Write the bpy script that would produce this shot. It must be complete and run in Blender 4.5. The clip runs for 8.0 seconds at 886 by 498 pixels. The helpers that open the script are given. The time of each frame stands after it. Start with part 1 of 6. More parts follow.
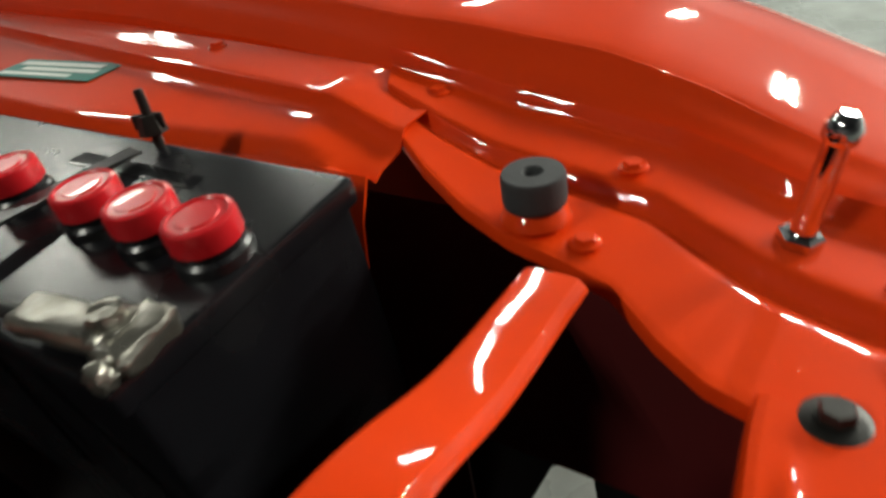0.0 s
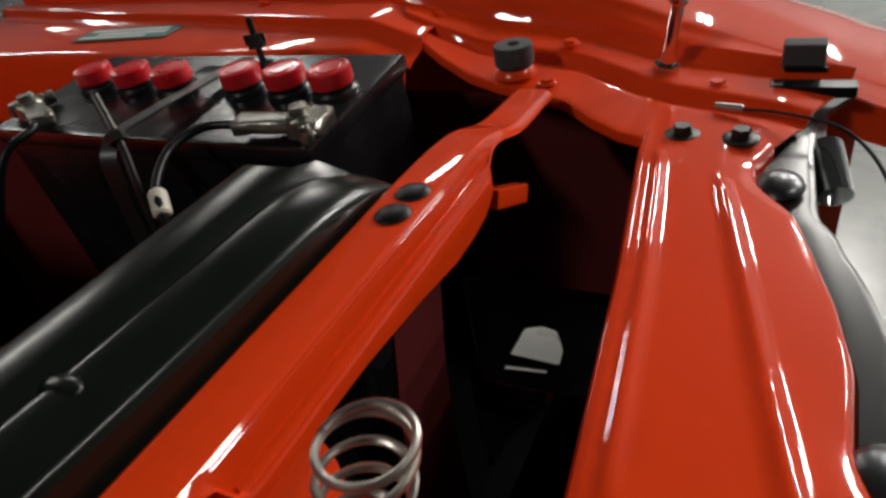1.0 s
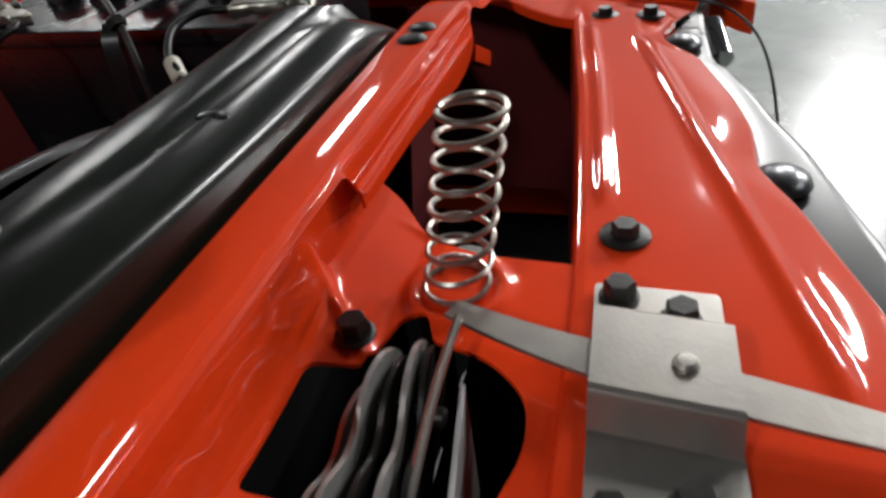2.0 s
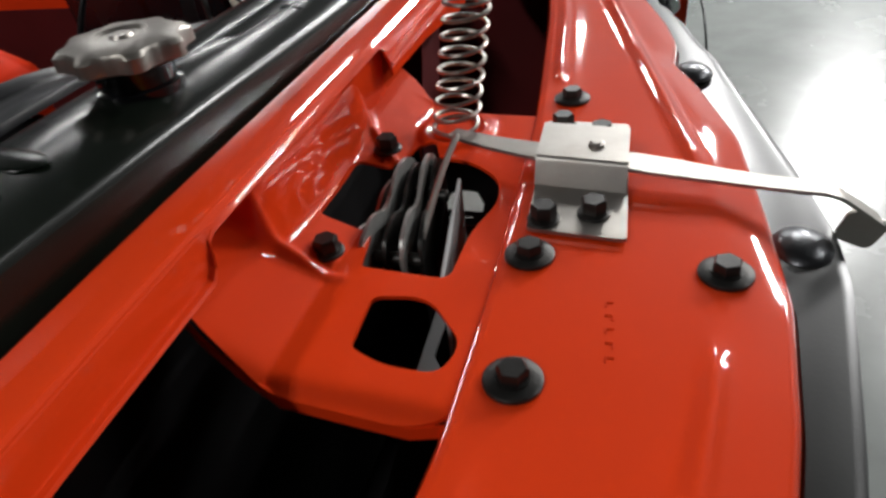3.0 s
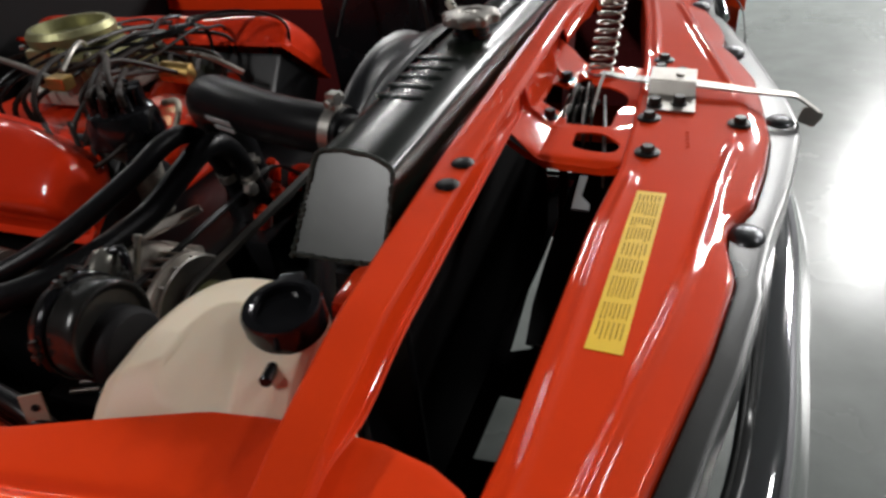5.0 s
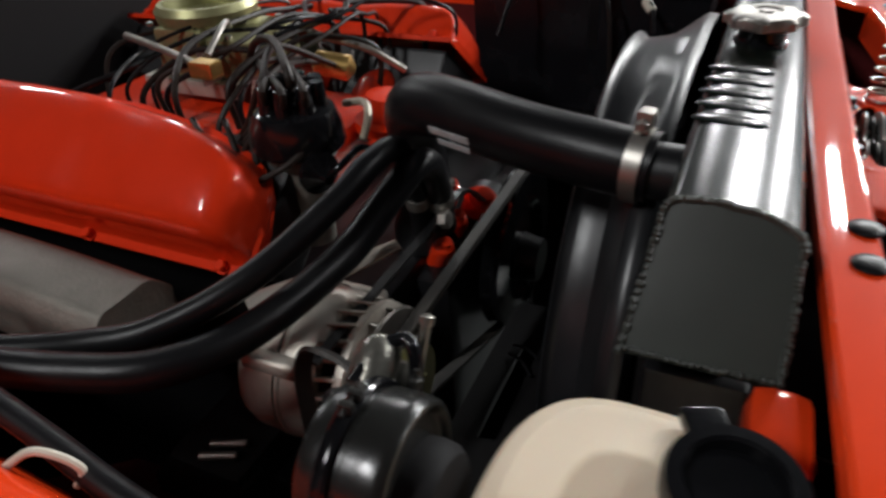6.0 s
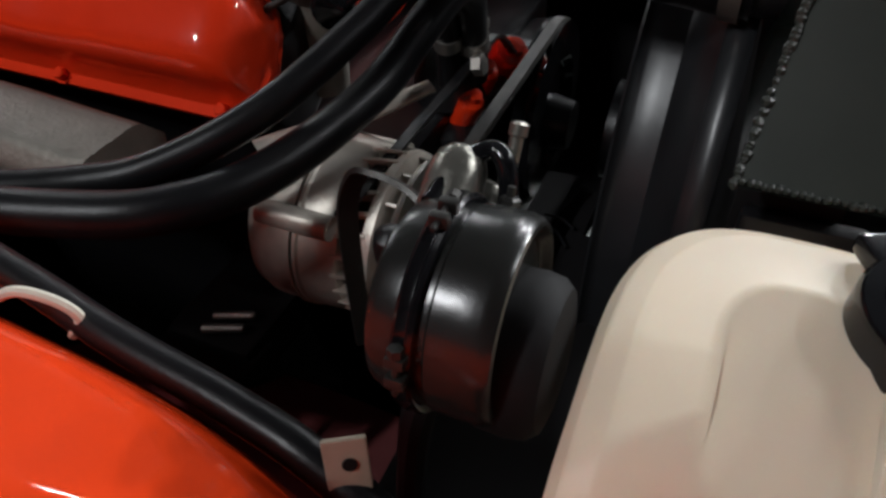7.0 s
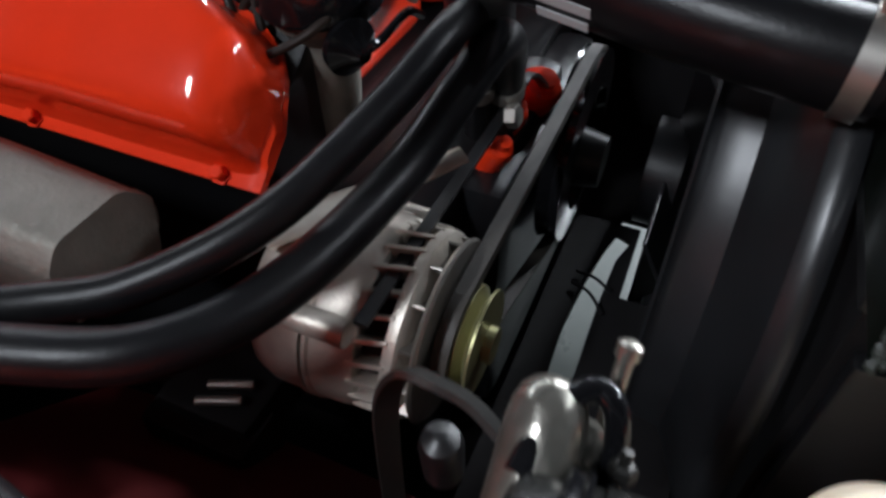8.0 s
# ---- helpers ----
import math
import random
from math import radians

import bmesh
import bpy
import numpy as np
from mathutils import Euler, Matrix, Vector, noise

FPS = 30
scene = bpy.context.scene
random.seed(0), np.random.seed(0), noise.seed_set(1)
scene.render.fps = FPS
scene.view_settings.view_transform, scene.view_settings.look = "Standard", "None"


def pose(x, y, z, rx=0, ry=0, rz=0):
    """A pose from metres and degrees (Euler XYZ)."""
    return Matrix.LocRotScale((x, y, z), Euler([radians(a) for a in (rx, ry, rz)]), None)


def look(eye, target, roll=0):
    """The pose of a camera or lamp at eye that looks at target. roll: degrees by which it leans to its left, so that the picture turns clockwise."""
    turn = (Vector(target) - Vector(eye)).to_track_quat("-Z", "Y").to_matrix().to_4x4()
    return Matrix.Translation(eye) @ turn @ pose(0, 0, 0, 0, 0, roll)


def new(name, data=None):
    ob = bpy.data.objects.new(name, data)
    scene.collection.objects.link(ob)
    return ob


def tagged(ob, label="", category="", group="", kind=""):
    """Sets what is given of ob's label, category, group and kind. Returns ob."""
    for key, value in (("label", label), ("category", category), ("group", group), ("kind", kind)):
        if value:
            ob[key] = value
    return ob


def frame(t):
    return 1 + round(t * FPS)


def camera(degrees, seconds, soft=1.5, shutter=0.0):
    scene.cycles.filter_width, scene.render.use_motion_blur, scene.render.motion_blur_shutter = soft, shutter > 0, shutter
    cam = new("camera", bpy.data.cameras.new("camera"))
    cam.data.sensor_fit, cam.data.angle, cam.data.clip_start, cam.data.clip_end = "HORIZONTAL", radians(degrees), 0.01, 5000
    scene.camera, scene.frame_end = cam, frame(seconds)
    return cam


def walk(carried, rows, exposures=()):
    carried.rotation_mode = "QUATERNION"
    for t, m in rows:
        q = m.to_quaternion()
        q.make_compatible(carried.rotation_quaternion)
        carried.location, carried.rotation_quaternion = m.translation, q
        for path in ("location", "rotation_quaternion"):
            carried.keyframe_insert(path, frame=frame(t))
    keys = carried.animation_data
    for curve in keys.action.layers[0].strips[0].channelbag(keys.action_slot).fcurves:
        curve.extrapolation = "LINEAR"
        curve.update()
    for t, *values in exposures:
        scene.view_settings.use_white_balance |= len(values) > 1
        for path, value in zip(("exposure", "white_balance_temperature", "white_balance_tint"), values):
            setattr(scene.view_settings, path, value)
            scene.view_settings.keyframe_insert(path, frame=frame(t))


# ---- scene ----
cam = camera(67.1, 8.0, soft=2.8, shutter=0.25)
PATH = [
    (0, (-0.041, 0.142, 1.104), (-1.065, 1.453, -0.005), -10.4),
    (0.2, (-0.011, 0.071, 1.111), (-0.99, 1.412, -0.004), -10.9),
    (0.5, (0.034, -0.027, 1.115), (-0.94, 1.326, 0.01), -11.5),
    (1, (0.032, -0.116, 1.126), (-0.841, 1.296, 0.011), -11.4),
    (1.2, (0.016, -0.149, 1.108), (-0.787, 1.301, -0.011), -11.4),
    (1.5, (-0.007, -0.194, 1.094), (-0.679, 1.281, -0.078), -8.4),
    (1.8, (-0.005, -0.245, 1.095), (-0.585, 1.262, -0.086), -7.5),
    (2, (0.005, -0.277, 1.096), (-0.545, 1.249, -0.074), -8.0),
    (2.2, (0.017, -0.318, 1.092), (-0.495, 1.217, -0.083), -6.8),
    (3.3, (0.053, -0.497, 1.116), (-0.501, 1.016, -0.068), -7.3),
    (3.5, (0.054, -0.537, 1.129), (-0.506, 0.97, -0.06), -7.3),
    (3.8, (0.056, -0.613, 1.147), (-0.523, 0.891, -0.038), -7.3),
    (4, (0.061, -0.666, 1.156), (-0.541, 0.833, -0.023), -7.6),
    (4.2, (0.067, -0.725, 1.16), (-0.544, 0.783, -0.003), -7.4),
    (5.3, (0.02, -0.904, 1.214), (-0.67, 0.616, 0.112), -5.9),
    (5.5, (-0.042, -0.881, 1.205), (-0.752, 0.633, 0.109), -5.3),
    (5.7, (-0.112, -0.843, 1.206), (-0.841, 0.607, 0.037), -4.7),
    (6, (-0.2, -0.808, 1.163), (-0.938, 0.692, 0.065), -3.5),
    (6.2, (-0.237, -0.804, 1.155), (-0.923, 0.672, -0.007), -2.8),
    (6.5, (-0.242, -0.804, 1.119), (-0.9, 0.627, -0.114), -1.5),
    (7, (-0.255, -0.796, 1.094), (-0.874, 0.561, -0.238), -1.7),
    (7.5, (-0.271, -0.779, 1.089), (-0.883, 0.566, -0.259), -1.6),
    (8, (-0.318, -0.714, 1.111), (-0.882, 0.586, -0.301), 0.0),
]
walk(cam, [(t, look(eye, target, roll)) for t, eye, target, roll in PATH],
     exposures=[(0, 0.7, 6600, 0), (0.25, 0.35, 6600, 5), (0.5, 0.05, 6700, 10), (1, 0.1, 6500, 10), (2, 0.45, 6150, 10), (3.5, 0.42, 6150, 10), (4.2, 0.42, 6100, 10), (5.5, 0.45, 6200, 10), (6.5, 0.9, 5900, 9), (7, 0.75, 5900, 9), (7.5, 0.52, 6000, 9), (8, 1.36, 5600, 9)])

# ---- settings of light and of the fitted things ----
LAMP, LAMP_WATTS = 21.0, 34.0
# place, length and relative power of each ceiling light: unseen, set by reflections, some added or raised to brighten
# floor and engine
LIGHTS = [(0.65, 6.1, 1.6, 1.35), (-3.2, 6.3, 1.6, 0.4), (-5.3, 5.0, 1.6, 0.22), (-6.6, 2.3, 1.6, 0.3), (3.9, 6.2, 1.6, 2.9), (6.2, 7.6, 1.6, 4.0), (2.6, 8.6, 1.6, 3.6), (-1.0, 8.8, 1.6, 1.0), (3.2, 1.4, 1.2, 0.28), (-1.9, -3.35, 1.2, 0.75)]
# washer bottle: centre, half widths, height and squareness of each ring, from the bottom up
BOTTLE = [(-0.2120, -0.663, 0.050, 0.072, 0.7000, 3.2), (-0.2120, -0.663, 0.056, 0.078, 0.7120, 3.2), (-0.2120, -0.662, 0.0560, 0.0800, 0.8200, 3.2), (-0.2120, -0.662, 0.0565, 0.0815, 0.9000, 3.2), (-0.2120, -0.663, 0.0565, 0.0815, 0.9220, 3.2),
          (-0.2120, -0.663, 0.0576, 0.0802, 0.9320, 3.1), (-0.2120, -0.663, 0.0540, 0.0760, 0.9385, 3.0), (-0.2120, -0.661, 0.0455, 0.0660, 0.9430, 2.8), (-0.2120, -0.657, 0.022, 0.034, 0.9455, 2.6)]
BOTTLE_CAP = (-0.177, -0.628, 0.947)
VC_NEAR = pose(-0.552, -0.401, 0.881, 38, 0, 0)
VC_FAR = pose(-0.552, 0.025, 0.870, -38, 0, 0)
MANIFOLD = [(-0.622, -0.527, 0.824), (-0.75, -0.522, 0.828), (-0.90, -0.515, 0.826), (-1.08, -0.505, 0.818)]
ALT_AT, ALT_WAY = (-0.524, -0.477, 0.784), (1, 0.0, 0.0)
PUMP_AT, PUMP_WAY, PUMP_R = (-0.3163, -0.6583, 0.9362), (1, 0.0, 0.03), 0.0350
HOSE_A = [(-0.80, -0.66, 0.90), (-0.70, -0.665, 0.892), (-0.612, -0.639, 0.888), (-0.559, -0.606, 0.883), (-0.522, -0.582, 0.888), (-0.480, -0.537, 0.907), (-0.455, -0.467, 0.930), (-0.445, -0.425, 0.945), (-0.444, -0.392, 0.944), (-0.450, -0.362, 0.920), (-0.456, -0.335, 0.870), (-0.460, -0.32, 0.82)]
HOSE_B = [(-0.80, -0.675, 0.90), (-0.70, -0.672, 0.894), (-0.617, -0.654, 0.889), (-0.548, -0.634, 0.886), (-0.495, -0.608, 0.885), (-0.466, -0.554, 0.883), (-0.449, -0.468, 0.890), (-0.437, -0.415, 0.914), (-0.431, -0.380, 0.925), (-0.434, -0.346, 0.908), (-0.442, -0.318, 0.865), (-0.447, -0.30, 0.82)]
LOOM = [(-0.75, -0.665, 0.925), (-0.60, -0.674, 0.915), (-0.50, -0.684, 0.904), (-0.44, -0.693, 0.900), (-0.383, -0.699, 0.896), (-0.343, -0.705, 0.890), (-0.31, -0.712, 0.870), (-0.29, -0.72, 0.80)]
DIST_AT = (-0.565, -0.350, 0.912)
CARB_AT = (-0.83, -0.14, 0.935)

# ---- light of the hall ----
world = bpy.data.worlds.new("hall_air")
world.use_nodes = True
world.node_tree.nodes["Background"].inputs[0].default_value = (0.75, 0.85, 1.0, 1)
world.node_tree.nodes["Background"].inputs[1].default_value = 0.011
scene.world = world
CEILING = 4.2


# ---- materials ----
def material(name, base, rough=0.5, metal=0.0, vary=0.06, scale=30.0, bump=0.0, bump_scale=200.0, coat=0.0, spec=0.5, stain=0.0,
             stain_colour=(0.05, 0.04, 0.03), stain_scale=6.0, rough_vary=0.1, transmission=0.0, subsurface=0.0):
    """A surface with variation at two scales: fine grain and broad stains."""
    m = bpy.data.materials.new(name)
    m.use_nodes = True
    nt = m.node_tree
    b = nt.nodes["Principled BSDF"]
    geo = nt.nodes.new("ShaderNodeTexCoord")
    n1 = nt.nodes.new("ShaderNodeTexNoise")
    n1.inputs["Scale"].default_value, n1.inputs["Detail"].default_value = scale, 5.0
    nt.links.new(geo.outputs["Object"], n1.inputs["Vector"])
    mix = nt.nodes.new("ShaderNodeMix")
    mix.data_type = "RGBA"
    mix.inputs[6].default_value = (*[max(0, c * (1 - vary)) for c in base], 1)
    mix.inputs[7].default_value = (*[min(1, c * (1 + vary)) for c in base], 1)
    nt.links.new(n1.outputs["Fac"], mix.inputs[0])
    last = mix.outputs[2]
    n2 = nt.nodes.new("ShaderNodeTexNoise")
    n2.inputs["Scale"].default_value, n2.inputs["Detail"].default_value = stain_scale, 8.0
    nt.links.new(geo.outputs["Object"], n2.inputs["Vector"])
    if stain:
        ramp = nt.nodes.new("ShaderNodeMapRange")
        ramp.inputs[1].default_value, ramp.inputs[2].default_value = 0.5, 0.72
        ramp.inputs[3].default_value, ramp.inputs[4].default_value = 0.0, stain
        nt.links.new(n2.outputs["Fac"], ramp.inputs[0])
        mix2 = nt.nodes.new("ShaderNodeMix")
        mix2.data_type = "RGBA"
        mix2.inputs[7].default_value = (*stain_colour, 1)
        nt.links.new(ramp.outputs[0], mix2.inputs[0])
        nt.links.new(last, mix2.inputs[6])
        last = mix2.outputs[2]
    nt.links.new(last, b.inputs["Base Color"])
    r = nt.nodes.new("ShaderNodeMapRange")
    r.inputs[3].default_value, r.inputs[4].default_value = max(0.0, rough - rough_vary), min(1.0, rough + rough_vary)
    nt.links.new(n2.outputs["Fac"], r.inputs[0])
    nt.links.new(r.outputs[0], b.inputs["Roughness"])
    b.inputs["Metallic"].default_value = metal
    b.inputs["Specular IOR Level"].default_value = spec
    b.inputs["Coat Weight"].default_value = coat
    b.inputs["Coat Roughness"].default_value = 0.04
    b.inputs["Transmission Weight"].default_value = transmission
    if subsurface:
        b.inputs["Subsurface Weight"].default_value = subsurface
        b.inputs["Subsurface Radius"].default_value = (0.02, 0.012, 0.008)
        b.inputs["Subsurface Scale"].default_value = 0.5
    if bump:
        n3 = nt.nodes.new("ShaderNodeTexNoise")
        n3.inputs["Scale"].default_value, n3.inputs["Detail"].default_value = bump_scale, 3.0
        nt.links.new(geo.outputs["Object"], n3.inputs["Vector"])
        bp = nt.nodes.new("ShaderNodeBump")
        bp.inputs["Strength"].default_value, bp.inputs["Distance"].default_value = bump, 0.002
        nt.links.new(n3.outputs["Fac"], bp.inputs["Height"])
        nt.links.new(bp.outputs["Normal"], b.inputs["Normal"])
    return m


def lamp_surface(name, colour, strength):
    m = bpy.data.materials.new(name)
    m.use_nodes = True
    b = m.node_tree.nodes["Principled BSDF"]
    b.inputs["Base Color"].default_value = (0.9, 0.9, 0.9, 1)
    b.inputs["Emission Color"].default_value = (*colour, 1)
    b.inputs["Emission Strength"].default_value = strength
    return m


ORANGE = material("orange_car_paint", (0.78, 0.052, 0.006), 0.45, vary=0.05, scale=14, bump=0.03, bump_scale=140, coat=1.0, rough_vary=0.06, spec=0.03)
ENGINE_ORANGE = material("orange_engine_enamel", (0.74, 0.036, 0.005), 0.40, vary=0.06, scale=20, bump=0.05, bump_scale=70, coat=0.9, spec=0.08)
BLACK_GLOSS = material("black_enamel", (0.006, 0.006, 0.007), 0.15, vary=0.2, scale=25, bump=0.03, bump_scale=120, rough_vary=0.06, spec=0.4)
PUMP_BLACK = material("satin_black_enamel", (0.013, 0.013, 0.012), 0.25, vary=0.2, scale=30, bump=0.05, bump_scale=140, rough_vary=0.07)
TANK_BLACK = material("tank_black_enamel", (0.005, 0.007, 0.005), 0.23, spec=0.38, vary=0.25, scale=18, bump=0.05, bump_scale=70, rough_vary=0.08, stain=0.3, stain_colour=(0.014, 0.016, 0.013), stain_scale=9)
# Greyer than the tank's black: soft reflection on its end put into the colour.
END_BLACK = material("sheen_black_enamel", (0.034, 0.039, 0.033), 0.32, vary=0.2, scale=25, bump=0.05, bump_scale=90, rough_vary=0.08)
BLACK_SATIN = material("black_satin_paint", (0.007, 0.007, 0.008), 0.38, vary=0.2, scale=25, bump=0.06, bump_scale=220, stain=0.25, stain_colour=(0.016, 0.015, 0.013))
BLACK_CASE = material("black_battery_plastic", (0.008, 0.008, 0.010), 0.26, vary=0.15, scale=40, bump=0.04, bump_scale=400, stain=0.2, stain_colour=(0.04, 0.04, 0.04), stain_scale=14)
SHROUD = material("scuffed_black_plastic", (0.013, 0.0135, 0.015), 0.34, vary=0.2, scale=18, bump=0.05, bump_scale=120, stain=0.4, stain_colour=(0.024, 0.025, 0.028), stain_scale=9)
RUBBER = material("black_rubber", (0.006, 0.006, 0.007), 0.36, spec=0.24, vary=0.2, scale=60, bump=0.08, bump_scale=500, stain=0.3, stain_colour=(0.016, 0.015, 0.014), stain_scale=15)
BELT_RUBBER = material("dusty_belt_rubber", (0.045, 0.040, 0.034), 0.6, vary=0.3, scale=40, bump=0.1, bump_scale=300, stain=0.6, stain_colour=(0.012, 0.011, 0.010), stain_scale=18)
PAD_RUBBER = material("grey_rubber", (0.05, 0.052, 0.055), 0.75, vary=0.15, scale=90, bump=0.15, bump_scale=600)
# Near-black; on pans, baffles and recesses deep shade is put into the colour.
PIT_BLACK = material("near_black_matt", (0.006, 0.0055, 0.006), 0.7, vary=0.3, scale=12, bump=0.1, bump_scale=60, spec=0.2)
# Darker copy of the orange paint, with its shade put into the colour.
SHADED_ORANGE = material("shaded_orange_paint", (0.10, 0.009, 0.010), 0.65, vary=0.3, scale=14, bump=0.12, bump_scale=80, spec=0.25, stain=0.5, stain_colour=(0.06, 0.008, 0.008), stain_scale=7)
TRIM_GREY = material("satin_grey_trim", (0.011, 0.012, 0.011), 0.30, 0.0, spec=0.5, vary=0.08, scale=40, bump=0.03, bump_scale=500)
DARK_STEEL = material("black_oxide_steel", (0.03, 0.029, 0.027), 0.38, 0.6, vary=0.3, scale=150, bump=0.08, bump_scale=500, stain=0.3, stain_colour=(0.06, 0.05, 0.04), stain_scale=60)
DOME_GREY = material("polished_dark_dome", (0.095, 0.098, 0.104), 0.30, 0.9, vary=0.15, scale=60, bump=0.05, bump_scale=300)
ZINC = material("zinc_plated_steel", (0.38, 0.36, 0.33), 0.40, 0.9, vary=0.12, scale=90, bump=0.05, bump_scale=500, stain=0.4, stain_colour=(0.25, 0.22, 0.17), stain_scale=25)
LATCH_STEEL = material("scuffed_latch_steel", (0.46, 0.46, 0.44), 0.36, 0.5, vary=0.25, scale=120, bump=0.12, bump_scale=260, stain=0.5, stain_colour=(0.14, 0.13, 0.11), stain_scale=50)
STEEL = material("bright_spring_steel", (0.42, 0.39, 0.35), 0.3, 0.95, vary=0.15, scale=120, bump=0.04, bump_scale=500)
CHROME = material("chrome", (0.72, 0.72, 0.72), 0.07, 1.0, vary=0.03, scale=20, rough_vary=0.03)
ALUMINIUM = material("cast_aluminium", (0.56, 0.52, 0.46), 0.42, 0.55, vary=0.15, scale=80, bump=0.2, bump_scale=350, stain=0.5, stain_colour=(0.2, 0.16, 0.12), stain_scale=18)
CAST_IRON = material("bare_cast_iron", (0.24, 0.225, 0.195), 0.55, 0.5, vary=0.2, scale=60, bump=0.35, bump_scale=260, stain=0.5, stain_colour=(0.10, 0.085, 0.07), stain_scale=15)
LEAD = material("dull_lead", (0.26, 0.25, 0.22), 0.30, 0.8, vary=0.3, scale=70, bump=0.3, bump_scale=150, stain=0.6, stain_colour=(0.11, 0.10, 0.07), stain_scale=40)
RED_PLASTIC = material("red_plastic", (0.62, 0.012, 0.02), 0.3, vary=0.08, scale=60, bump=0.03, bump_scale=300, coat=0.2)
CREAM = material("cream_translucent_plastic", (0.80, 0.67, 0.51), 0.5, vary=0.05, scale=9, bump=0.02, bump_scale=200, subsurface=0.25, stain=0.12, stain_colour=(0.55, 0.38, 0.22), stain_scale=5)
YELLOW = material("yellow_paper_label", (0.92, 0.60, 0.012), 0.5, vary=0.06, scale=30, bump=0.02)
# Ink paled so the bars read from the camera as small blurred print.
INK = material("paled_ink", (0.60, 0.37, 0.02), 0.6)
GREEN_INK = material("green_label_print", (0.02, 0.16, 0.13), 0.5)
PALE_INK = material("pale_label_print", (0.62, 0.66, 0.62), 0.5)
CLIP_METAL = material("tarnished_pale_metal", (0.42, 0.36, 0.28), 0.4, 0.35, vary=0.12, scale=90, bump=0.05, bump_scale=300, stain=0.4, stain_colour=(0.25, 0.2, 0.14), stain_scale=50)
OLIVE = material("gold_dichromate_metal", (0.34, 0.33, 0.17), 0.4, 0.7, vary=0.2, scale=60, bump=0.15, bump_scale=200)
BRASS = material("brass", (0.55, 0.36, 0.12), 0.35, 0.9, vary=0.15, scale=80)
WHITE_PLASTIC = material("off_white_plastic", (0.62, 0.58, 0.48), 0.5, vary=0.05, scale=80)
GREY_PLATE = material("pale_grey_primer", (0.42, 0.43, 0.43), 0.5, vary=0.06, scale=30)
CONCRETE = material("polished_concrete", (0.165, 0.180, 0.170), 0.26, vary=0.25, scale=8, bump=0.03, bump_scale=60, stain=0.8, stain_colour=(0.085, 0.097, 0.088), stain_scale=2.6, rough_vary=0.1)
WALL_PAINT = material("charcoal_wall_paint", (0.07, 0.07, 0.075), 0.8, vary=0.03, scale=3, bump=0.05, bump_scale=80)
CEILING_PAINT = material("dark_ceiling_paint", (0.09, 0.09, 0.10), 0.85, vary=0.05, scale=2)
FIXTURE = material("white_fixture_enamel", (0.8, 0.8, 0.8), 0.4)
TUBE_GLOW = lamp_surface("lamp_diffuser", (1.0, 0.97, 0.92), LAMP)


# ---- building blocks ----
def part(name, bm, mat, parent=None, label="", smooth=35):
    """Links a bmesh as one mesh object under a thing or a part."""
    bmesh.ops.recalc_face_normals(bm, faces=bm.faces)
    me = bpy.data.meshes.new(name)
    bm.to_mesh(me)
    bm.free()
    me.materials.append(mat)
    me.shade_smooth()
    me.set_sharp_from_angle(angle=radians(smooth))
    ob = new(name, me)
    if parent is not None:
        ob.parent = parent
    if label:
        tagged(ob, label)
    even = ob.modifiers.new("even_normals", "WEIGHTED_NORMAL")
    even.keep_sharp = True
    return ob


def thing(name, label, category, place=(0, 0, 0), group="", kind=""):
    return tagged(placed(new(name), place), label, category, group, kind)


def placed(ob, place):
    ob.matrix_basis = place if isinstance(place, Matrix) else Matrix.Translation(place)
    return ob


def bevelled(bm, width, segments=2, angle=30):
    edges = [e for e in bm.edges if len(e.link_faces) == 2 and e.calc_face_angle(0) > radians(angle)]
    bmesh.ops.bevel(bm, geom=edges, offset=width, segments=segments, profile=0.6, affect="EDGES", clamp_overlap=True)
    return bm


def box(size, at=(0, 0, 0), bevel=0.0, turn=None, bm=None, segments=2):
    made = bmesh.new()
    bmesh.ops.create_cube(made, size=1.0, matrix=Matrix.Diagonal((*size, 1)))
    if bevel:
        bevelled(made, bevel, segments)
    m = Matrix.Translation(at) @ (turn.to_4x4() if turn else Matrix.Identity(4))
    bmesh.ops.transform(made, matrix=m, verts=made.verts)
    return joined(bm, made)


def joined(bm, made):
    if bm is None:
        return made
    me = bpy.data.meshes.new("scrap")
    made.to_mesh(me)
    made.free()
    bm.from_mesh(me)
    bpy.data.meshes.remove(me)
    return bm


def frame_along(a, b):
    """A turn that takes z to the way from a to b."""
    return (Vector(b) - Vector(a)).to_track_quat("Z", "Y").to_matrix().to_4x4()


def lathe(profile, a=(0, 0, 0), b=(0, 0, 1), sides=32, bm=None):
    """A body of revolution about the line from a towards b; profile rows: radius, distance from a."""
    made = bmesh.new()
    rings = []
    for r, h in profile:
        if r < 1e-6:
            rings.append([made.verts.new((0, 0, h))])
        else:
            rings.append([made.verts.new((r * math.cos(2 * math.pi * i / sides), r * math.sin(2 * math.pi * i / sides), h)) for i in range(sides)])
    for p, q in zip(rings, rings[1:]):
        for i in range(sides):
            j = (i + 1) % sides
            c = [p[i % len(p)], p[j % len(p)], q[j % len(q)], q[i % len(q)]]
            c = list(dict.fromkeys(c))
            if len(c) > 2:
                made.faces.new(c)
    for ring, flip in ((rings[0], True), (rings[-1], False)):
        if len(ring) > 2:
            made.faces.new(ring[::-1] if flip else ring)
    bmesh.ops.transform(made, matrix=Matrix.Translation(a) @ frame_along(a, b), verts=made.verts)
    return joined(bm, made)


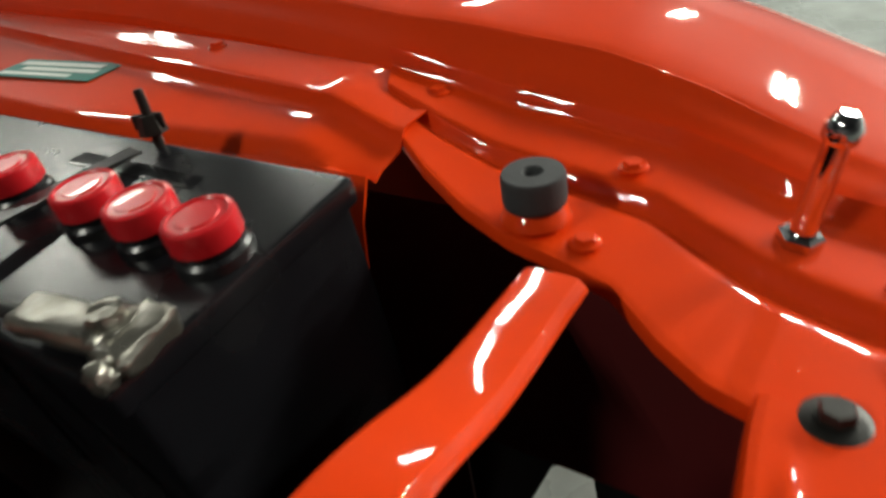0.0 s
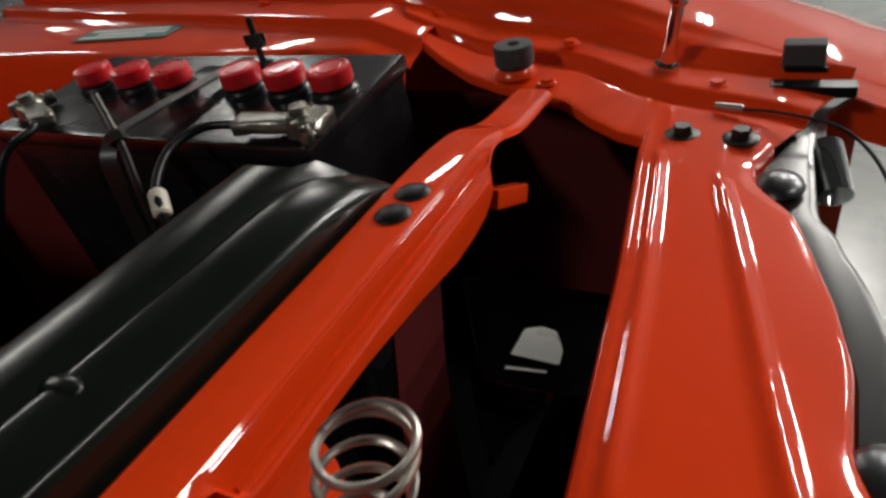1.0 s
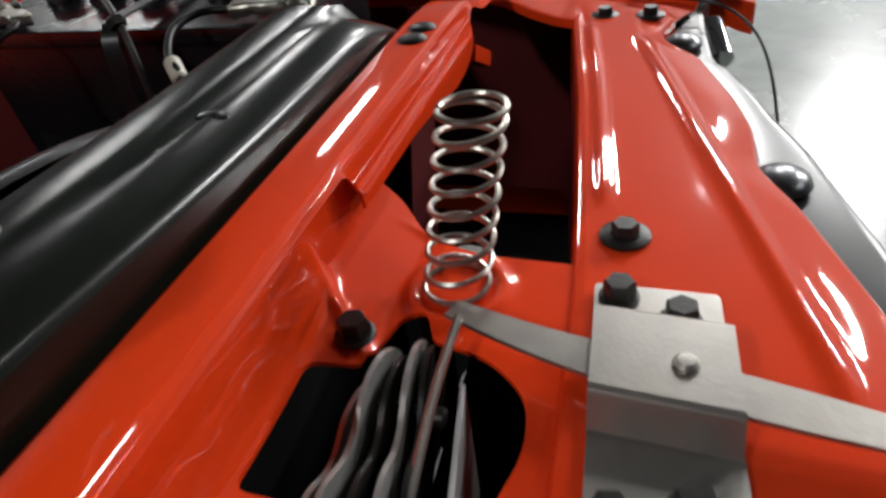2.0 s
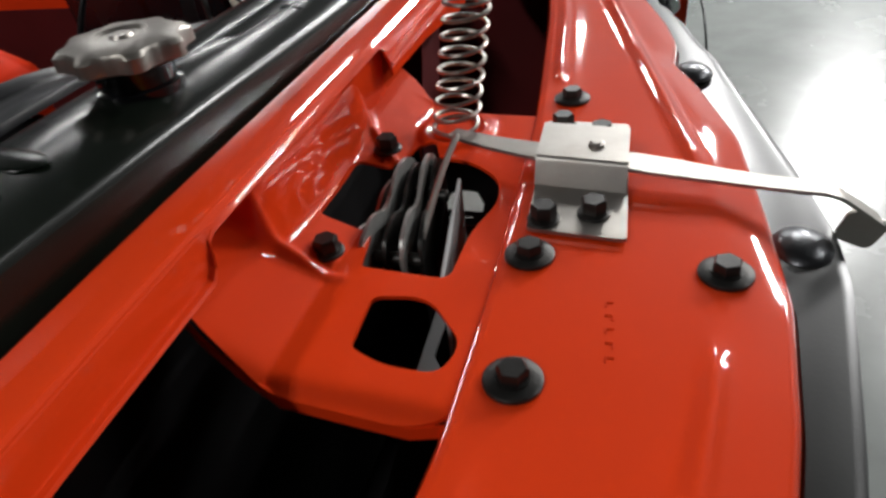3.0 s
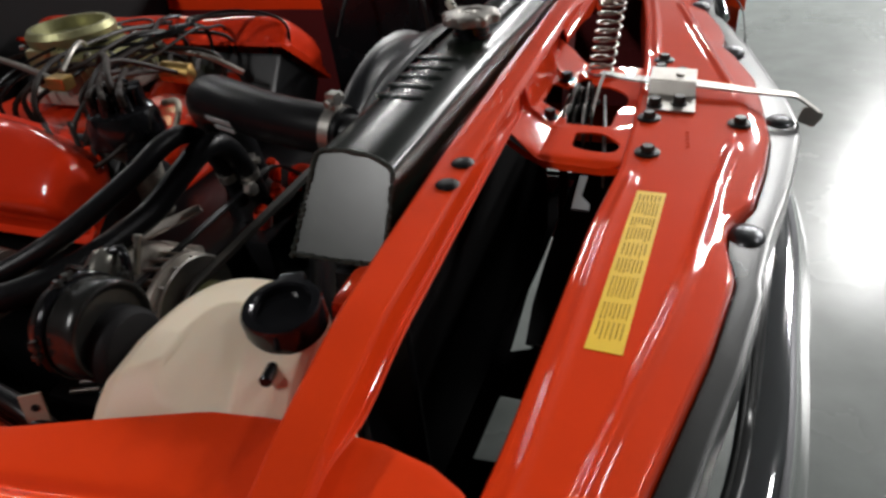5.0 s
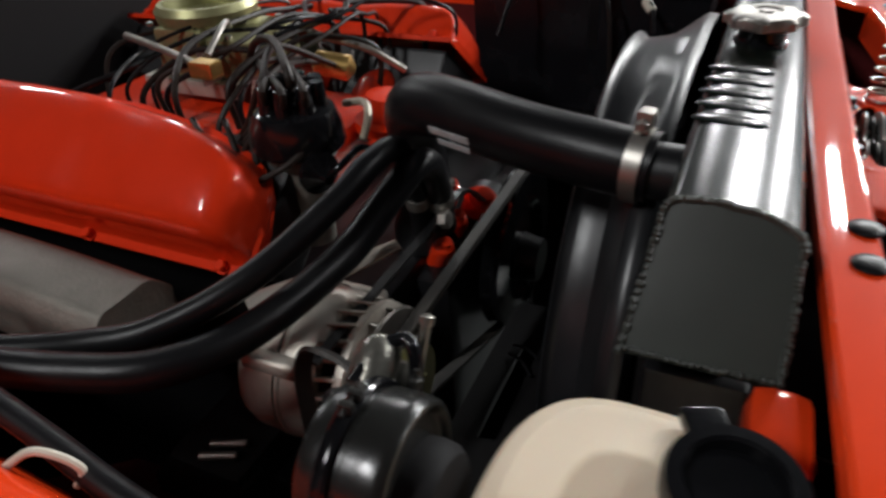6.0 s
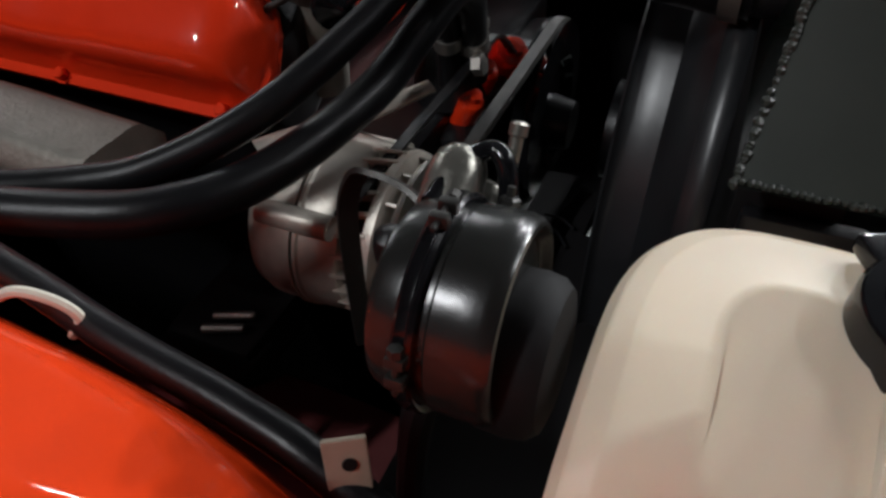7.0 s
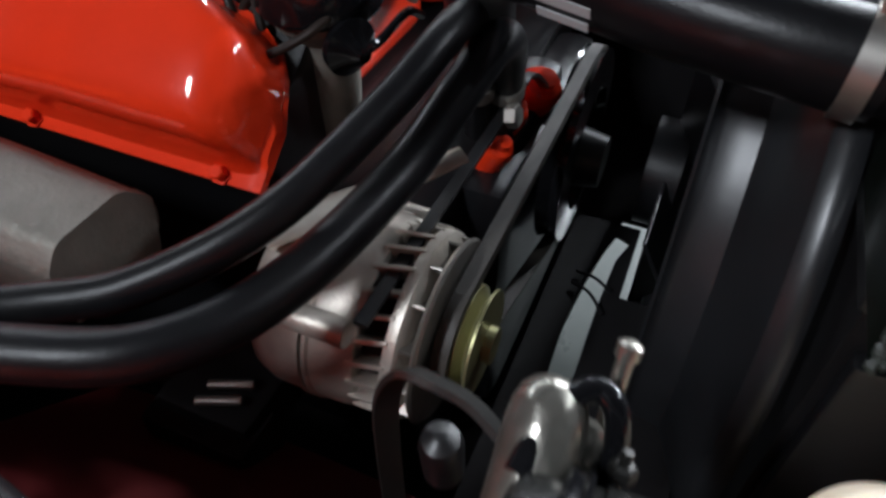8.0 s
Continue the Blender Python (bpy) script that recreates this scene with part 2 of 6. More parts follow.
def curve_points(points, steps=8):
    """A smooth line through the points."""
    p = [Vector(q) for q in points]
    p = [2 * p[0] - p[1]] + p + [2 * p[-1] - p[-2]]
    out = []
    for i in range(1, len(p) - 2):
        for k in range(steps):
            t = k / steps
            a, b, c, d = p[i - 1 : i + 3]
            out.append(0.5 * (2 * b + (c - a) * t + (2 * a - 5 * b + 4 * c - d) * t * t + (3 * b - a - 3 * c + d) * t ** 3))
    return out + [p[-2]]


def sweep(points, section, bm=None, closed=True, up=(0, 0, 1), scale=None):
    """Draws a section (rows: across, up) along points."""
    made = bmesh.new()
    pts = [Vector(q) for q in points]
    rings, upv = [], Vector(up)
    for i, c in enumerate(pts):
        d = (pts[min(i + 1, len(pts) - 1)] - pts[max(i - 1, 0)]).normalized()
        side = d.cross(upv)
        if side.length < 1e-4:
            side = d.cross(Vector((1, 0, 0)))
        side.normalize()
        top = side.cross(d).normalized()
        upv = top
        k = scale(i / (len(pts) - 1)) if scale else 1.0
        rings.append([made.verts.new(c + (side * s + top * h) * k) for s, h in section])
    n = len(section)
    for p, q in zip(rings, rings[1:]):
        for i in range(n if closed else n - 1):
            made.faces.new((p[i], p[(i + 1) % n], q[(i + 1) % n], q[i]))
    if closed:
        made.faces.new(rings[0][::-1])
        made.faces.new(rings[-1])
    return joined(bm, made)


def circle(r, n=14):
    return [(r * math.cos(2 * math.pi * i / n), r * math.sin(2 * math.pi * i / n)) for i in range(n)]


def tube(points, r, n=14, steps=8, bm=None, scale=None):
    return sweep(curve_points(points, steps), circle(r, n), bm, scale=scale)


def patch(rows, off, bm=None):
    """A sheet of metal: a grid of points, with a second skin moved by off and walls round the rim."""
    made = bmesh.new()
    o = Vector(off)
    a = [[made.verts.new(p) for p in row] for row in rows]
    b = [[made.verts.new(Vector(p) + o) for p in row] for row in rows]
    h, w = len(rows), len(rows[0])
    for g in (a, b):
        for i in range(h - 1):
            for j in range(w - 1):
                made.faces.new((g[i][j], g[i][j + 1], g[i + 1][j + 1], g[i + 1][j]))
    rim = [(0, j) for j in range(w)] + [(i, w - 1) for i in range(1, h)] + [(h - 1, j) for j in range(w - 2, -1, -1)] + [(i, 0) for i in range(h - 2, 0, -1)]
    for (i, j), (k, l) in zip(rim, rim[1:] + rim[:1]):
        made.faces.new((a[i][j], a[k][l], b[k][l], b[i][j]))
    return joined(bm, made)


def rounded(corners, r, n=5):
    """An outline with rounded corners; a corner may bring its own radius."""
    out = []
    k = len(corners)
    for i in range(k):
        p = Vector(corners[i][:2])
        rr = corners[i][2] if len(corners[i]) > 2 else r
        a, b = Vector(corners[i - 1][:2]) - p, Vector(corners[(i + 1) % k][:2]) - p
        d = min(rr, a.length * 0.45, b.length * 0.45)
        p0, p1 = p + a.normalized() * d, p + b.normalized() * d
        for s in range(n + 1):
            t = s / n
            out.append((1 - t) ** 2 * p0 + 2 * t * (1 - t) * p + t * t * p1)
    return out


def plate(outer, holes, z, thick, bevel=0.0012, bm=None, height=None):
    """A flat plate with holes, of outlines in the plan."""
    made = bmesh.new()
    edges = []
    for loop in (outer, *holes):
        vs = [made.verts.new((p[0], p[1], z)) for p in loop]
        edges += [made.edges.new((vs[i], vs[(i + 1) % len(vs)])) for i in range(len(vs))]
    bmesh.ops.triangle_fill(made, use_beauty=True, use_dissolve=False, edges=edges)
    faces = list(made.faces)
    bmesh.ops.recalc_face_normals(made, faces=faces)
    ext = bmesh.ops.extrude_face_region(made, geom=faces)
    bmesh.ops.translate(made, vec=(0, 0, -thick), verts=[v for v in ext["geom"] if isinstance(v, bmesh.types.BMVert)])
    bmesh.ops.recalc_face_normals(made, faces=made.faces)
    if bevel:
        rims = [e for e in made.edges if len(e.link_faces) == 2 and e.calc_face_angle(0) > 1.0]
        bmesh.ops.bevel(made, geom=rims, offset=bevel, segments=2, profile=0.6, affect="EDGES", clamp_overlap=True)
    if height:
        for v in made.verts:
            v.co.z += height(v.co.x, v.co.y)
    return joined(bm, made)


def table(rows, key):
    """A smooth value between the rows (key, value), which run upwards."""
    if key <= rows[0][0]:
        return rows[0][1]
    for (a, u), (b, v) in zip(rows, rows[1:]):
        if key <= b:
            t = (key - a) / (b - a)
            return u + (v - u) * t
    return rows[-1][1]


def softly(rows, key, width=0.012):
    return sum(table(rows, key + d * width) for d in (-1, -0.5, 0, 0.5, 1)) / 5


def hump(d, w):
    return math.exp(-(d / w) ** 2)


def step(d, w):
    return 1 / (1 + math.exp(max(-40, min(40, -d / w))))


def mesh_of(bm):
    bmesh.ops.recalc_face_normals(bm, faces=bm.faces)
    me = bpy.data.meshes.new("shared")
    bm.to_mesh(me)
    bm.free()
    me.shade_smooth()
    me.set_sharp_from_angle(angle=radians(35))
    return me


def shared(name, me, mat, parent, at, turn=0.0, tilt=None, scale=1.0):
    """One more object on a mesh that alike parts share."""
    if not me.materials:
        me.materials.append(mat)
    ob = new(name, me)
    ob.parent = parent
    ob.matrix_basis = Matrix.Translation(at) @ (tilt.to_4x4() if tilt else Matrix.Identity(4)) @ Matrix.Rotation(turn, 4, "Z") @ Matrix.Scale(scale, 4)
    return ob


def carved(bm, keep=None, holes=()):
    """Cuts upright prisms out of a solid: keep bounds it, holes pierce it. Returns a new bmesh."""
    ob = new("carving", mesh_of(bm))
    tools = []
    for outline, mode in ([(keep, "INTERSECT")] if keep else []) + [(h, "DIFFERENCE") for h in holes]:
        made = bmesh.new()
        lo, hi = [made.verts.new((p[0], p[1], 0.5)) for p in outline], [made.verts.new((p[0], p[1], 1.3)) for p in outline]
        n = len(outline)
        for i in range(n):
            made.faces.new((lo[i], lo[(i + 1) % n], hi[(i + 1) % n], hi[i]))
        made.faces.new(lo[::-1]), made.faces.new(hi)
        tool = new("tool", mesh_of(made))
        cut = ob.modifiers.new("cut", "BOOLEAN")
        cut.operation, cut.object, cut.solver = mode, tool, "EXACT"
        tools.append(tool)
    bpy.context.view_layer.update()
    me = bpy.data.meshes.new_from_object(ob.evaluated_get(bpy.context.evaluated_depsgraph_get()))
    out = bmesh.new()
    out.from_mesh(me)
    for o in (ob, *tools):
        bpy.data.objects.remove(o)
    return out


# ---- the hall ----
# Walls and ceiling are unseen; their dark tone is chosen to shape reflections.
def hall():
    x0, x1, y0, y1 = -8.0, 8.0, -6.0, 10.5
    mid = (y0 + y1) / 2
    tagged(part("floor", box((x1 - x0, y1 - y0, 0.1), (0, mid, -0.05)), CONCRETE), "polished pale grey concrete hall floor", "floor", kind="structure")
    tagged(part("ceiling", box((x1 - x0 + 0.4, y1 - y0 + 0.4, 0.1), (0, mid, CEILING + 0.05)), CEILING_PAINT), "unseen hall ceiling, kept dark to hold down reflections", "ceiling", kind="structure")
    for name, size, at in (("wall_north", (16.4, 0.2, CEILING), (0, y1 + 0.1, CEILING / 2)), ("wall_south", (16.4, 0.2, CEILING), (0, y0 - 0.1, CEILING / 2)),
                           ("wall_east", (0.2, y1 - y0, CEILING), (x1 + 0.1, mid, CEILING / 2)), ("wall_west", (0.2, y1 - y0, CEILING), (x0 - 0.1, mid, CEILING / 2))):
        tagged(part(name, box(size, at), WALL_PAINT), "plain unseen hall wall, charcoal to hold down reflections", "wall", kind="structure")


def ceiling_light(x, y, length, power):
    lamp = thing("ceiling_light", "long white ceiling light with two glowing tubes", "lamp", (x, y, CEILING), group="hall lights")
    part("housing", box((0.30, length + 0.06, 0.06), (0, 0, -0.032), 0.006), FIXTURE, lamp)
    for s in (-0.075, 0.075):
        part("tube", lathe([(0.0, 0), (0.02, 0.0), (0.02, length), (0, length)], (s, -length / 2, -0.085), (s, 1, -0.085), 12), TUBE_GLOW, lamp)
        lit = bpy.data.lights.new("tube_light", "AREA")
        lit.shape, lit.size, lit.size_y, lit.energy, lit.color = "RECTANGLE", 0.05, length, LAMP_WATTS * length * power, (1.0, 0.96, 0.9)
        ob = new("tube_light", lit)
        ob.parent = lamp
        ob.location = (s, 0, -0.11)


hall()
for light_row in LIGHTS:
    ceiling_light(*light_row)

# ---- the car's body ----
AXIS = -0.16  # the car's middle line in y; the car points to +x
car = thing("car", "glossy orange classic car with its engine bay open", "car")

X_IN = [(-0.80, -0.05), (-0.74, -0.038), (-0.65, -0.031), (-0.55, -0.028), (-0.41, -0.024), (-0.30, -0.014), (-0.20, -0.014), (-0.035, -0.020), (0.03, -0.026), (0.175, -0.040), (0.33, -0.060)]
X_OUT = [(-0.80, 0.005), (-0.74, 0.025), (-0.65, 0.048), (-0.537, 0.074), (-0.448, 0.089), (-0.40, 0.082), (-0.375, 0.083), (-0.333, 0.103), (-0.263, 0.114), (-0.194, 0.120), (-0.125, 0.116),
         (-0.035, 0.108), (0.045, 0.086), (0.085, 0.070), (0.137, 0.071), (0.178, 0.064), (0.257, 0.043), (0.285, 0.021), (0.315, 0.016), (0.36, 0.030)]
RIDGE = [(-0.75, 0.005), (-0.65, 0.020), (-0.517, 0.047), (-0.452, 0.058), (-0.336, 0.071), (-0.25, 0.084), (-0.15, 0.090), (-0.077, 0.080), (0.093, 0.041), (0.269, 0.002), (0.33, -0.012)]


def panel_z(x, y):
    """The front panel's height: two pressed beads and a fall towards the grille."""
    inner, ridge, outer = softly(X_IN, y), softly(RIDGE, y), softly(X_OUT, y)
    z = 0.8985 + 0.00025 * math.sin(9 * y + 1) * math.sin(22 * x)
    z += 0.0028 * hump(x - inner - 0.014, 0.0045) * (step(y - 0.035, 0.004) * step(0.31 - y, 0.004) + step(-0.32 - y, 0.004))
    z += 0.0036 * hump(x - ridge, 0.0050) * max(step(y + 0.09, 0.006), step(-0.24 - y, 0.006)) * step(0.275 - y, 0.006)
    z -= 0.007 * max(0.0, (x - ridge) / max(0.02, outer - ridge)) ** 1.5 * step(x - ridge, 0.004)
    return z


def front_panel():
    rows = []
    n, cols = 300, 54
    for i in range(n + 1):
        y = -0.755 + (0.345 + 0.755) * i / n
        a, b = softly(X_IN, y), softly(X_OUT, y, 0.006)
        row = [(a - 0.004, y, panel_z(a, y) - 0.045), (a - 0.003, y, panel_z(a, y) - 0.012), (a - 0.0018, y, panel_z(a, y) - 0.004), (a, y, panel_z(a, y) - 0.0012)]
        for j in range(cols + 1):
            x = a + 0.003 + (b - a - 0.005) * j / cols
            row.append((x, y, panel_z(x, y)))
        row += [(b, y, panel_z(b, y) - 0.0015), (b + 0.0015, y, panel_z(b, y) - 0.006), (b + 0.002, y, panel_z(b, y) - 0.03)]
        rows.append(row)
    return part("front_panel", patch(rows, (0, 0, -0.0015)), ORANGE, car, "orange pressed sheet-metal grille panel with beads")


panel = front_panel()


# far gusset: from the panel's corner to the fender, rows of inner edge and foot of the fender's wall
def gusset(name, inner, foot, flip):
    rows = []
    n, m = 70, 46
    for i in range(n + 1):
        s = i / n * (len(inner) - 1)
        k = min(int(s), len(inner) - 2)
        t = s - k
        p = Vector(inner[k]).lerp(Vector(inner[k + 1]), t)
        q = Vector(foot[k]).lerp(Vector(foot[k + 1]), t)
        row = [p + Vector((0.0, -0.0015 * flip, -0.007)), p + Vector((0, -0.0012 * flip, -0.003)), p + Vector((0, 0, -0.0006))]
        for j in range(m + 1):
            v = 0.03 + 0.97 * j / m
            c = p.lerp(q, v)
            u = i / n
            c.z += 0.007 * step(v - 0.44 - 0.12 * math.sin(3.0 * u), 0.018) - 0.0035 * hump(v - 0.40 - 0.12 * math.sin(3.0 * u), 0.05)
            c.z += 0.012 * step(v - 0.965, 0.012)
            row.append(c)
        rows.append(row)
    return part(name, patch(rows, (0, 0, -0.0015)), ORANGE, car, "orange corner gusset with pressed step")


FAR_IN = [(-0.306, 0.448, 0.944), (-0.262, 0.421, 0.928), (-0.228, 0.405, 0.917), (-0.192, 0.3905, 0.913), (-0.159, 0.385, 0.909), (-0.132, 0.379, 0.905), (-0.104, 0.3565, 0.901), (-0.080, 0.3425, 0.898), (-0.063, 0.3390, 0.896),
          (-0.040, 0.333, 0.8955), (-0.015, 0.332, 0.8955), (0.006, 0.332, 0.895), (0.022, 0.335, 0.890)]
FAR_FOOT = [(-0.335, 0.500, 0.950), (-0.285, 0.502, 0.938), (-0.240, 0.504, 0.926), (-0.200, 0.503, 0.921), (-0.165, 0.498, 0.917), (-0.130, 0.492, 0.914), (-0.100, 0.480, 0.910), (-0.072, 0.470, 0.905), (-0.045, 0.465, 0.900),
            (-0.015, 0.462, 0.897), (0.015, 0.460, 0.893), (0.045, 0.458, 0.889), (0.075, 0.456, 0.884)]
NEAR_IN = [(-0.345, -0.752, 0.934), (-0.300, -0.738, 0.930), (-0.250, -0.714, 0.926), (-0.200, -0.690, 0.921), (-0.165, -0.679, 0.914), (-0.130, -0.675, 0.911), (-0.095, -0.673, 0.906), (-0.065, -0.676, 0.901), (-0.045, -0.684, 0.897),
           (-0.030, -0.700, 0.8955), (-0.015, -0.715, 0.8955), (0.005, -0.725, 0.895), (0.020, -0.735, 0.890)]
NEAR_FOOT = [(x, 2 * AXIS - y, z) for x, y, z in FAR_FOOT]
gusset_far = gusset("gusset", FAR_IN, FAR_FOOT, 1)
gusset("gusset", NEAR_IN, NEAR_FOOT, -1)

# fender wall, top and outside: rows along x
WALL_TOP = [(-1.15, 1.015), (-0.47, 0.992), (-0.296, 0.978), (-0.186, 0.961), (-0.118, 0.944), (-0.04, 0.922), (0.074, 0.885), (0.10, 0.872)]
WALL_FOOT = [(-1.15, 0.968), (-0.5, 0.958), (-0.335, 0.95), (-0.285, 0.946), (-0.2, 0.934), (-0.13, 0.926), (-0.1, 0.922), (-0.045, 0.911), (0.015, 0.905), (0.075, 0.895), (0.12, 0.86)]
WALL_Y = [(-1.15, 0.61), (-0.74, 0.570), (-0.5, 0.532), (-0.335, 0.503), (-0.2, 0.504), (-0.13, 0.493), (-0.1, 0.482), (-0.045, 0.466), (0.075, 0.457), (0.12, 0.455)]


def fender(flip):
    rows = []
    for i in range(91):
        x = -1.12 + (0.105 + 1.12) * i / 90
        y, f, t = softly(WALL_Y, x), softly(WALL_FOOT, x), softly(WALL_TOP, x)
        f = min(f, t - 0.004)
        lean = 0.028
        row = [(y - 0.001, f - 0.03), (y, f)]
        for j in range(1, 13):
            v = j / 13
            row.append((y + lean * v + 0.004 * step(v - 0.55, 0.05), f + (t - f) * v))
        row += [(y + lean + 0.004, t - 0.002), (y + lean + 0.009, t), (y + lean + 0.03, t + 0.002), (y + lean + 0.07, t + 0.004), (y + lean + 0.12, t + 0.003), (y + lean + 0.16, t - 0.003), (y + lean + 0.195, t - 0.018),
                (y + lean + 0.212, t - 0.05), (y + lean + 0.222, t - 0.12), (y + lean + 0.225, t - 0.3), (y + lean + 0.18, 0.37)]
        rows.append([(x, yy if flip > 0 else 2 * AXIS - yy, zz) for yy, zz in row])
    return part("fender", patch(rows, (0, -0.0015 * flip, -0.001)), ORANGE, car, "glossy orange front fender")


# inner fender rail: rows along x of a folded section
def rail(flip):
    rows = []
    for i in range(81):
        x = -1.12 + (-0.285 + 1.12) * i / 80
        ys = 0.430 + 0.155 * max(0, -0.29 - x)
        yw = softly(WALL_Y, x)
        fz = softly(WALL_FOOT, x)
        inner = 0.398 + 0.004 * math.sin(14 * x) + (0 if flip > 0 else 0.030 * step(x + 0.345, 0.022))
        low = 0.0 if flip > 0 else 0.014
        sec = [(inner - 0.036, 0.40), (inner - 0.030, 0.70), (inner - 0.026, 0.86), (inner - 0.018, 0.905 - low), (inner - 0.006, 0.930 - low), (inner, 0.938 - low), (inner + 0.008, 0.942 - low), (ys - 0.006, 0.944), (ys - 0.001, 0.945), (ys + 0.003, 0.949),
               (ys + 0.006, 0.955), (ys + 0.010, 0.957), (0.5 * (ys + yw), 0.957), (yw - 0.012, 0.957), (yw - 0.006, 0.955), (yw - 0.003, 0.95)]
        if flip < 0:
            sec = sec[:7] + [(ys - 0.006, 0.9415), (ys - 0.001, 0.9425), (ys + 0.003, 0.9433), (ys + 0.006, 0.944), (ys + 0.010, 0.945), (0.5 * (ys + yw), 0.9495), (yw - 0.012, 0.953), (yw - 0.006, 0.953), (yw - 0.003, 0.95)]
        dip = 0.015 * max(0.0, min(1.0, (x + 0.345) / 0.05))
        sec = [(yy, zz - (dip if zz > 0.93 else 0)) for yy, zz in sec]
        rows.append([(x, yy if flip > 0 else 2 * AXIS - yy, zz) for yy, zz in sec])
    part("inner_fender_wall", patch([row[:3] for row in rows], (0, 0.0015 * flip, 0)), SHADED_ORANGE, car, "inner fender wall, dark red for orange in shade")
    rows = [row[2:] for row in rows]
    return part("inner_fender", patch(rows, (0, 0.0015 * flip, -0.0012)), ORANGE, car, "orange inner fender rail with a folded step")


fender_far, fender_near = fender(1), fender(-1)
rail_far, rail_near = rail(1), rail(-1)

# upper radiator support bar: a folded section along y that dips at both ends
BAR_Z = [(-0.80, 0.915), (-0.70, 0.945), (-0.62, 0.957), (0.16, 0.9565), (0.205, 0.954), (0.235, 0.948), (0.265, 0.9355), (0.29, 0.9305), (0.32, 0.927), (0.365, 0.922)]
BAR_X = [(-0.80, -0.118), (-0.60, -0.1265), (-0.50, -0.131), (-0.40, -0.1355), (-0.25, -0.1400), (-0.05, -0.1415), (0.20, -0.1425), (0.28, -0.147), (0.365, -0.152)]


def support_bar():
    rows = []
    for i in range(241):
        y = -0.755 + (0.357 + 0.755) * i / 240
        c, z = softly(BAR_X, y, 0.04), softly(BAR_Z, y, 0.016)
        w = 0.0150 - 0.0010 * step(y - 0.27, 0.02)
        flange = (step(-0.262 - y, 0.0015) * step(y + 0.70, 0.01) + step(y + 0.034, 0.0015)) * step(0.206 - y, 0.006)
        drop, lip = 0.0016 + 0.0165 * flange, 0.0022 * flange
        e = c + w
        sec = [(c - w, z - 0.012), (c - w, z - 0.004), (c - w + 0.0008, z - 0.0012), (c - w + 0.003, z), (c, z + 0.0006), (e - 0.0030, z + 0.0003), (e - 0.0010, z - 0.0002), (e + 0.0004, z - 0.0016),
               (e + 0.0012 + 0.25 * lip, z - 0.4 * drop - 0.0016), (e + 0.0016 + 0.5 * lip, z - drop - 0.001), (e + 0.0022 + 0.8 * lip, z - drop - 0.002), (e + 0.0026 + 1.8 * lip, z - drop - 0.0024)]
        rows.append([(xx, y, zz) for xx, zz in sec])
    return part("radiator_support_bar", patch(rows, (0.0008, 0, -0.0015)), ORANGE, car, "orange folded sheet-metal support bar", 18)


bar = support_bar()


# latch plate between the bar and the panel, with the latch's opening and a smaller hole
def latch_height(x, y):
    """A plate with a tray round the latch, a wall up to the bar, and raised ears at both ends."""
    ear = step(-0.211 - y, 0.0035) + step(y + 0.074 + 0.9 * (x + 0.124), 0.0035)
    wall = max(0.0, min(1.0, (-0.1215 - x) / 0.011))
    foot = 0.70 * max(0.0, -0.100 - max(x, -0.1215))
    z = (1 - ear) * (foot + 0.040 * wall * wall * (3 - 2 * wall)) + ear * 0.66 * max(0.0, -0.100 - x) * (1 if y < -0.1 else 0.95)
    z += 0.0058 * hump(y + 0.2105, 0.0036) * step(-0.102 - x, 0.005)
    z += 0.0050 * hump(y + 0.074 + 0.9 * (x + 0.124), 0.0036) * step(-0.100 - x, 0.005)
    z += 0.0030 * hump(math.hypot(x + 0.0740, y + 0.045) - 0.022, 0.0045)
    z += 0.0022 * hump(y + 0.004, 0.0035) * step(x + 0.105, 0.004) * step(-0.03 - x, 0.004)
    z -= 0.004 * step(math.hypot(x + 0.074, y + 0.135) - 0.075, -0.006) * hump(y + 0.135, 0.06)
    z -= 0.005 * step(-y - 0.282 - 0.06 * (x + 0.10), 0.0025) * step(x + 0.125, 0.006)
    return z


